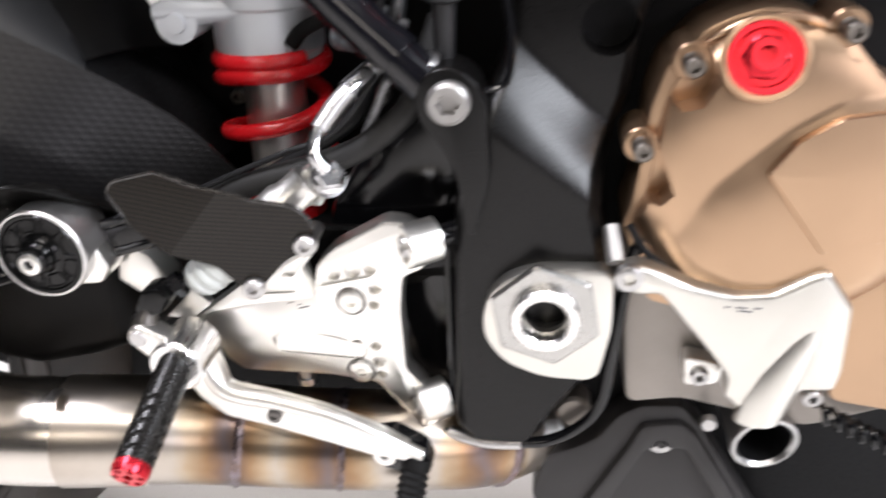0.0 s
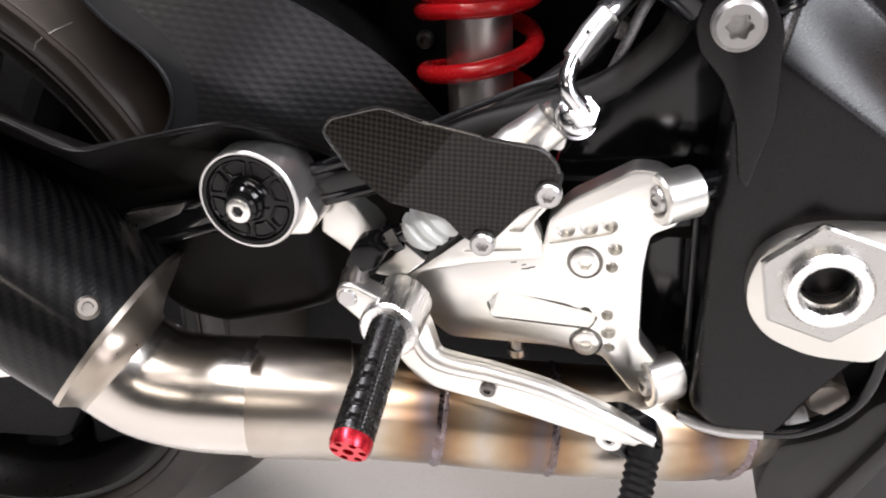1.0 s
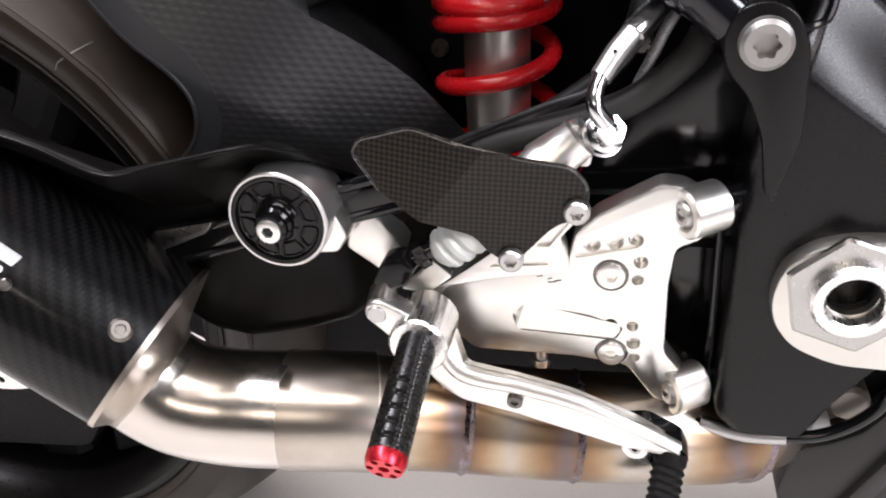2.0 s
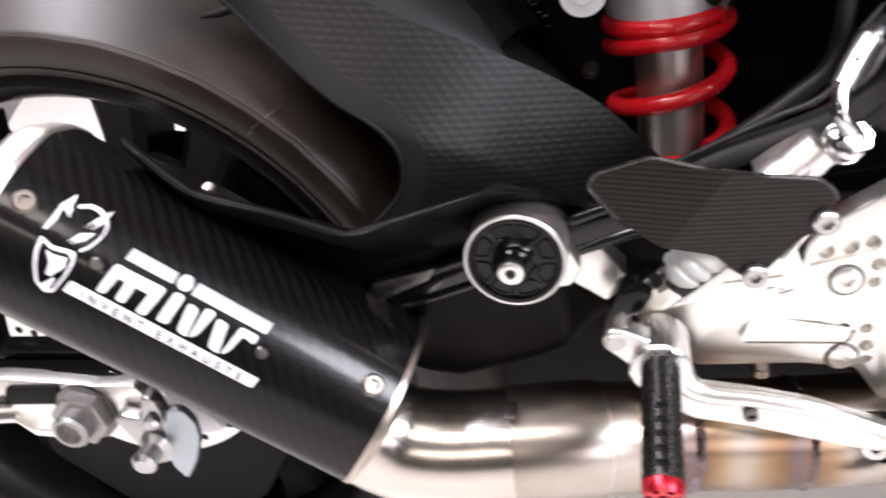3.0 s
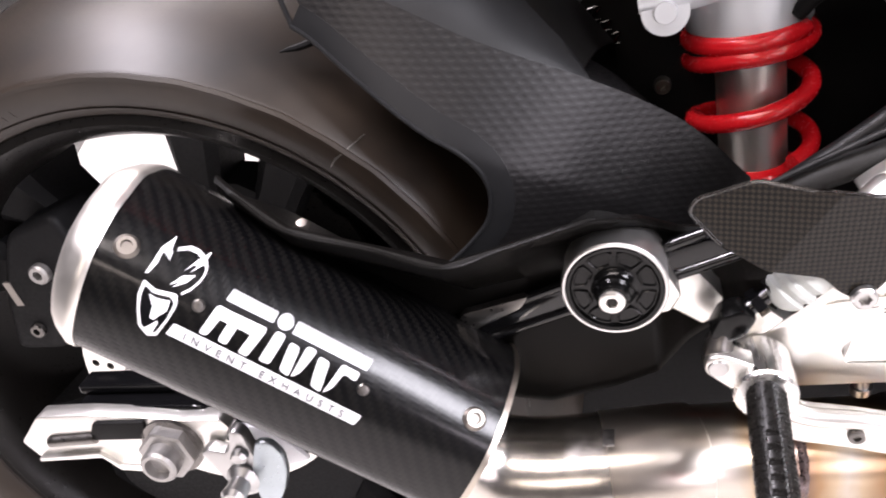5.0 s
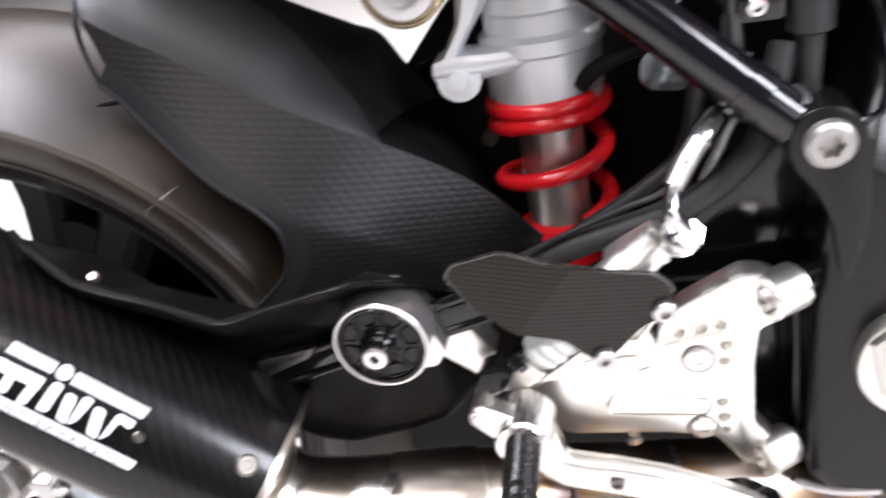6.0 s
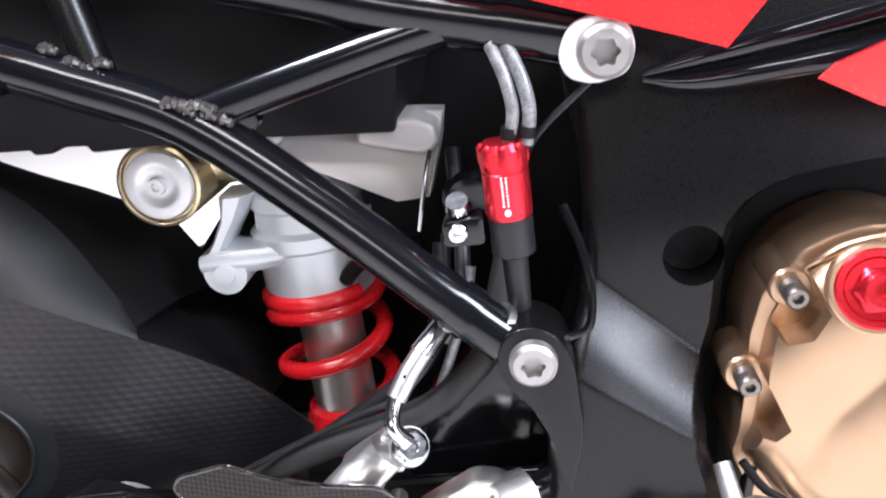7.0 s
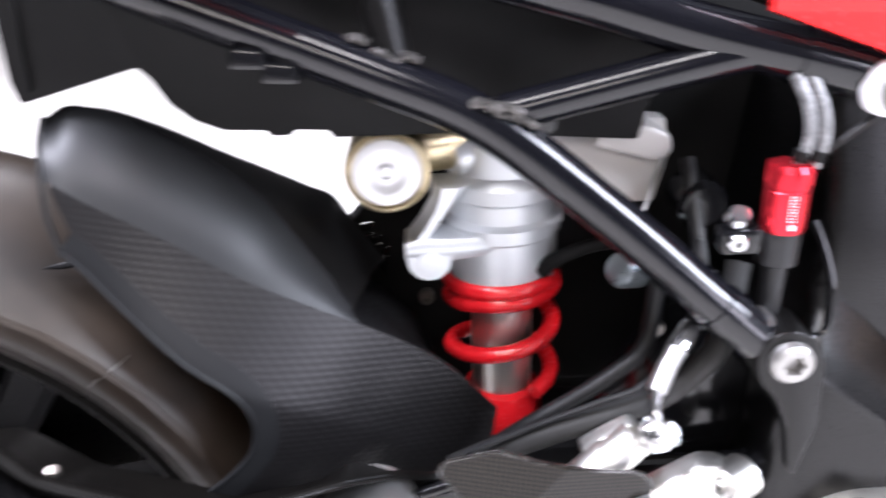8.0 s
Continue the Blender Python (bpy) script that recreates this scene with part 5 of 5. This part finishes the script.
outlet = part("water_outlet", lathe([(16, -46), (19, -8), (20.5, -1), (20, 2), (18, 2.5), (16.5, 0)], axis(V(127, -110, 347), (0.15, -0.97, -0.12)), 44), STEEL, BIKE, "open steel pipe mouth")
part("outlet_bore", lathe([(17, 0.5), (16, -4), (16, -34), (0, -34)], axis(V(127, -110, 347), (0.15, -0.97, -0.12)), 40), VOID, outlet)
part("outlet_bolt", lathe([(0, 5), (4, 5), (5, 3), (5, 0)], axis(V(92, -112, 362), OUT), 18), STEEL, outlet)
part("casing_lug", lathe([(0, 8), (9, 8), (11, 5), (11, -10)], axis(V(13, -100, 358), OUT), 28), SCREW, outlet)
part("drain_block", prism(fillet([(-4, 334), (-4, 344), (5, 346), (8, 338)], 1.5), -110, -98, 1), DECAL, outlet)
spring2 = [V(150 + 70 * t + 0, -118 + 5 * math.cos(60 * t), 378 - 34 * t + 5 * math.sin(60 * t)) for t in np.linspace(0, 1, 160)]
part("small_spring", sweep(spring2, 1.8, 6), GLOSS, BIKE, "small black return spring")

# -- exhaust --
B = V(-341, -204.5, 442)
U = Vector((-0.7799, -0.0318, 0.6251)).normalized()
DN = Vector((-0.6254, 0.0003, -0.7803)).normalized()
WAY = DN.cross(U)
WAY = WAY if WAY.y < 0 else -WAY
REAR = fillet([(10, -84), (-4, -62), (-13, -36), (-6.6, -10.5), (0, 0), (6, 7.5), (18.6, 14.5), (34, 18.5), (47, 19), (57, 14), (67, 0), (77, -22), (82, -46), (64, -82), (24, -94)], 7, 5)
FRONT = fillet([(4, -76), (-7, -54), (-12, -32), (-6, -10), (0, 0), (6, 7.2), (17, 13.5), (32, 18), (44, 19.5), (53, 14.5), (62, -1), (70, -22), (74, -42), (56, -76), (20, -86)], 7, 5)


def outline(u, grow=1.0):
    k = min(1.15, max(-0.15, u / 187))
    out = []
    for (a, b), (c, d) in zip(FRONT, REAR):
        v, w = a + (c - a) * k, b + (d - b) * k
        out.append((32 + (v - 32) * grow, -38 + (w + 38) * grow))
    return out


def section(u, grow=1.0):
    lean = 0.13 * min(1.0, max(0.0, (u - 140) / 50))
    return [B + 0.001 * ((u - lean * (v + 13)) * U + v * DN + w * WAY) for v, w in outline(u, grow)]


def wrap(bm, along):
    """Maps a lofted skin by its length and girth, in metres."""
    ring = outline(90)
    girth = [0.0]
    for p, q in zip(ring, ring[1:] + ring[:1]):
        girth.append(girth[-1] + math.dist(p, q))
    n = len(ring)
    bm.verts.index_update()
    layer = bm.loops.layers.uv.new("weave")
    for f in bm.faces:
        columns = [lp.vert.index % n for lp in f.loops]
        for lp, c in zip(f.loops, columns):
            turn = girth[n] if c == 0 and n - 1 in columns else girth[c]
            lp[layer].uv = (along[lp.vert.index // n] * 0.001, turn * 0.001)
    return bm


LENGTHS = (-14, -8, 20, 60, 100, 140, 160, 175, 194)
silencer = part("silencer", wrap(loft([section(u) for u in LENGTHS]), LENGTHS), CARBON, BIKE, "carbon fibre silencer with white decals", angle=40)
end_cap = part("end_cap", loft([section(u, g) for u, g in ((192, 1.012), (193.5, 1.02), (196, 1.02), (198, 1.0), (203, 0.95), (207, 0.88), (210, 0.79), (211, 0.7), (208, 0.62), (194, 0.58))]), TITAN, silencer, "satin metal silencer end cap", angle=50)
part("cap_mouth", loft([section(203, 0.62), section(194, 0.58)]), VOID, silencer, "dark silencer outlet")

# flared collar: from the silencer's section to the round pipe
PIPE = [V(-376, -159, 384), V(-364, -158, 371), V(-348, -157, 361.5), V(-322, -155, 356.5), V(-290, -152, 356), V(-250, -143, 352), V(-202, -125, 339), V(-140, -113, 330), V(-84, -101, 324), V(-44, -84, 315), V(-12, -50, 303), V(40, 0, 290), V(120, 30, 280)]
pl = glide(PIPE, 8)
RING = 75


def pipe_ring(i, r):
    way = (pl[i + 1] - pl[max(0, i - 1)]).normalized()
    a = (DN - way * DN.dot(way)).normalized()
    b = (WAY - way * WAY.dot(way) - a * WAY.dot(a)).normalized()
    return [pl[i] + 0.001 * r * (math.cos(t) * a + math.sin(t) * b) for t in (2 * math.pi * j / RING for j in range(RING))]


def rim_ring(u, grow):
    pts = outline(u, grow)
    mid = Vector((32, -38))
    out = []
    for j in range(RING):
        t = 2 * math.pi * j / RING
        way = Vector((math.cos(t), math.sin(t)))
        best = 20.0
        for p, q in zip(pts, pts[1:] + pts[:1]):
            p, q = Vector(p) - mid, Vector(q) - mid
            e = q - p
            det = way.x * -e.y + way.y * e.x
            if abs(det) > 1e-9:
                r, k = (p.x * -e.y + p.y * e.x) / det, (way.x * p.y - way.y * p.x) / det
                if r > 0 and -1e-6 <= k <= 1 + 1e-6:
                    best = max(best, r)
        v, w = mid + way * best
        out.append(B + 0.001 * (u * U + v * DN + w * WAY))
    return out


rim0, rim1, neck0 = rim_ring(-12, 1.012), rim_ring(-15, 1.012), pipe_ring(6, 33)
flare = [rim0, rim1]
for k, drop in ((0.08, 0.1), (0.18, 0.26), (0.3, 0.46), (0.45, 0.68), (0.62, 0.85), (0.8, 0.95), (1.0, 1.0)):
    ring = []
    for p, q in zip(rim1, neck0):
        along_u = -U * ((p - q).dot(U))
        ring.append(p + along_u * k + (q - p - along_u) * drop)
    flare.append(ring)
part("front_collar", loft(flare, cap=False), CONE, silencer, "flared satin steel silencer inlet", angle=60)
pipe = part("link_pipe", sweep(pl[5:], [32.6, 32.4, 32.2, 32, 32, 32, 32], 56), INOX, BIKE, "heat-tinted stainless exhaust link pipe")
for x, r, w, stuff in ((-246, 32.4, 0.5, TITAN), (-194, 32.2, 2.6, BLUED), (-136, 32, 2.4, BLUED), (-40, 32.5, 3.0, BLUED)):
    k = min(range(1, len(pl) - 1), key=lambda i: abs(pl[i].x * 1000 - x))
    bm = lathe([(r - 2, -2 * w), (r, -w), (r + 0.5 * w, 0), (r, w), (r - 2, 2 * w)], axis(pl[k], pl[k + 1] - pl[k - 1]), 56, lambda i, a: 1 + 0.006 * math.sin(23 * a) + 0.004 * math.sin(41 * a + 1))
    part("weld_ring", bm, stuff, pipe)
part("elbow", sweep([q for q in pl[6:] if q.x < -0.284], 33.0, 56), POLISHED, pipe, "polished stainless elbow")
sleeve = part("slip_sleeve", sweep([q for q in pl if -0.292 < q.x < -0.244], 33.8, 56), INOX, pipe, "slip-fit stainless sleeve")
part("sleeve_notch", prism([(-287, 394), (-281, 394), (-281, 392.4), (-287, 392.4)], -172, -160, 0.3), DARK_STEEL, sleeve)
for p in ((-251, -168, 371),):
    part("weld_dimple", lathe([(3.6, 0), (4.4, 0.7), (5.2, 0)], axis(V(*p), (0, -0.75, 0.66)), 24), INOX, pipe)


def on_face(u, v, lift=0.0):
    """A place on the silencer's outer face."""
    pts, w = outline(u), -60.0
    for (v0, w0), (v1, w1) in zip(pts, pts[1:] + pts[:1]):
        if v0 != v1 and min(v0, v1) <= v <= max(v0, v1):
            w = max(w, w0 + (w1 - w0) * (v - v0) / (v1 - v0))
    return B + 0.001 * (u * U + v * DN + (w + lift) * WAY)


def face_way(u, v):
    a, b, c = on_face(u, v), on_face(u + 2, v), on_face(u, v + 2)
    n = (b - a).cross(c - a).normalized()
    return n if n.dot(WAY) > 0 else -n


def decal(name, pts, material, label="", parent=silencer, lift=0.35):
    """A thin film that follows the silencer's curve."""
    bm = bmesh.new()
    bm.faces.new([bm.verts.new((u, v, 0)) for u, v in pts])
    bmesh.ops.triangulate(bm, faces=bm.faces)
    for step in range(-18, 40, 3):
        bmesh.ops.bisect_plane(bm, geom=bm.verts[:] + bm.edges[:] + bm.faces[:], plane_co=Vector((0, step, 0)), plane_no=Vector((0, 1, 0)))
    for v in bm.verts:
        v.co = on_face(v.co.x, v.co.y, lift)
    shell(bm, WAY * -0.0003)
    return part(name, bm, material, parent, label, angle=60)


for u in (0, 179):
    bm = lathe([(0, -2), (5.8, -2), (5.8, 0.8), (5.2, 1.4), (4.4, 2.8), (2.6, 2.8), (2.3, 1), (0, 1)], axis(on_face(u, 0), face_way(u, 0)), 32)
    part("bolt", bm, SCREW, silencer)
decal("decal_bar", fillet([(128.3, -2.6), (105, -2.4), (105, 0.9), (128.8, 0.9)], 0.4), DECAL_GREY, "silver decal bar")
decal("decal_bar", fillet([(95, -2.6), (55.6, -2.2), (56.4, 1.3), (95, 1.1)], 0.4), DECAL_GREY, "silver decal bar")
decal("decal_dot", [(100 + 3.7 * math.cos(a), -0.9 + 2.3 * math.sin(a)) for a in (2 * math.pi * k / 20 for k in range(20))], DECAL_GREY, "silver decal dot")
for pts in (
    [(133, 15.7), (129, 15.2), (126, 3.6), (131, 3.1)], [(123.8, 15.1), (119.2, 15.2), (118, 3.5), (122.8, 3.3)], [(113.3, 15.7), (108.6, 15.9), (105.8, 3.3), (110.8, 3)],
    [(103.4, 14.9), (97.9, 14.6), (96.8, 2.4), (102, 2.4)], [(92.8, 14.8), (87.6, 15.7), (88.6, 3.9), (94, 3.5)], [(86.8, 15.5), (83.6, 12.4), (80.8, 2.4), (86.2, 2.4)],
    [(76.8, 14.9), (71.2, 15.8), (73.4, 3.8), (79.2, 3.6)], [(70.4, 15.6), (67.2, 12.2), (65.2, 5), (58.8, 5.8), (58.4, 2.8), (68, 2.6)],
):
    decal("decal_block", fillet(pts, 1.6, 4), DECAL, "white decal block")
for pts in ([(131, 3.1), (118, 3.3), (119, 7.2), (129, 7.2)], [(122.8, 3.2), (105.8, 3), (107, 7.2), (121, 7.2)]):
    decal("decal_block", fillet(pts, 1.6, 4), DECAL, "white decal block", lift=0.3)
strip = decal("decal_strip", fillet([(144.5, 16.6), (48.8, 17.2), (50, 22.6), (145.9, 22.4)], 1.0), DECAL, "white slogan strip with grey lettering")
decal("decal_shield", fillet([(165.2, 6.2), (158.6, 7.6), (151.2, 6.1), (148.6, 6), (146.8, 9.9), (147.3, 16.5), (149.1, 25.2), (153, 27.2), (158.4, 24.5), (161.8, 18.4), (164.6, 12.2)], 1), DECAL, "plain white decal shape")
decal("decal_patch", fillet([(163.4, 7.8), (158.4, 9.2), (151.4, 7.6), (148.4, 9), (148.4, 16), (150.2, 23.6), (153, 25.6), (157.2, 23.4), (160.6, 17.6), (163, 11.8)], 1), GLOSS, lift=0.6)
decal("decal_patch", fillet([(160.2, 9.8), (156.7, 10.2), (150.4, 8.9), (149.6, 13), (152.1, 16.6), (153.1, 18.8), (155.4, 18.6), (156.4, 13.6)], 0.6), DECAL, lift=0.85)
decal("decal_patch", [(155.8, 24), (154.3, 22.2), (151.7, 18.4), (150.9, 19.4), (151.5, 25), (154, 25.2)], DECAL, lift=0.85)
for pts in ([(162.8, -7.4), (161.4, -4.6), (159.7, -1.8), (160.4, -4.2), (164.2, -2.8), (163.6, 0.1), (164.8, 3.7), (166.2, 4.2), (165.9, -0.1), (165.9, -3.9)], [(151.5, -1.2), (149, -4.9), (145.5, -7.6), (145.3, -4.7), (148.9, -1.3), (147.6, -3.6), (149.4, -3.4)], [(154.2, 4.2), (151.1, 0.3), (146.1, -1.3), (148, 1.6), (152.5, 4.4), (150.4, 1.8)]):
    decal("decal_sliver", pts, DECAL, "thin white decal sliver")
arc = [(159.1, -5.2), (154.9, -6.5), (150.8, -6.6), (147.5, -6.1), (144.9, -5.2), (143.3, -4), (142.8, -2.2), (143.2, -0.3), (144.9, 2.7), (147.5, 5.1)]
for (a, b), (c, d) in zip(arc, arc[1:]):
    n = Vector((d - b, a - c)).normalized() * 0.45
    decal("decal_line", [(a - n.x, b - n.y), (c - n.x, d - n.y), (c + n.x, d + n.y), (a + n.x, b + n.y)], DECAL)
part("clip", lathe([(0, 2), (2.6, 1.6), (3.4, 0), (3.4, -2)], axis(V(-418, -162, 533), (0.2, -0.4, 0.9)), 20), SCREW, silencer)
for u, v in ((138.4, 6.2), (53.8, 7.1)):
    part("rivet", lathe([(0, 1.2), (1.2, 1.4), (2.2, 1.2), (3, 0.2), (3, -1)], axis(on_face(u, v), face_way(u, v)), 20), DARK_STEEL, silencer)


def lettering(words, size, place, right, up, out, material, parent, label=""):
    """Flat letters of the built-in font, laid at a place."""
    curve = bpy.data.curves.new("lettering", "FONT")
    curve.body, curve.size, curve.align_x, curve.align_y, curve.extrude = words, size, "CENTER", "CENTER", 0.0002
    curve.space_character = 2.0
    ob = new("lettering", curve)
    me = bpy.data.meshes.new_from_object(ob.evaluated_get(bpy.context.evaluated_depsgraph_get()))
    bpy.data.objects.remove(ob)
    m = Matrix.Translation(place) @ Matrix((right, up, out)).transposed().to_4x4()
    me.transform(m)
    me.materials.append(material)
    made = new("lettering", me)
    made.parent = parent
    tagged(made, label)
    return made


mid0, mid1 = on_face(141, 19.6, 0.5), on_face(54, 19.9, 0.5)
rt = (mid1 - mid0).normalized()
nrm = face_way(97, 19.8)
nrm = (nrm - rt * nrm.dot(rt)).normalized()
lettering("INVENT EXHAUSTS", 0.0052, (mid0 + mid1) / 2 + nrm * 0.0007, rt, nrm.cross(rt), nrm, INK, silencer, "grey slogan lettering")
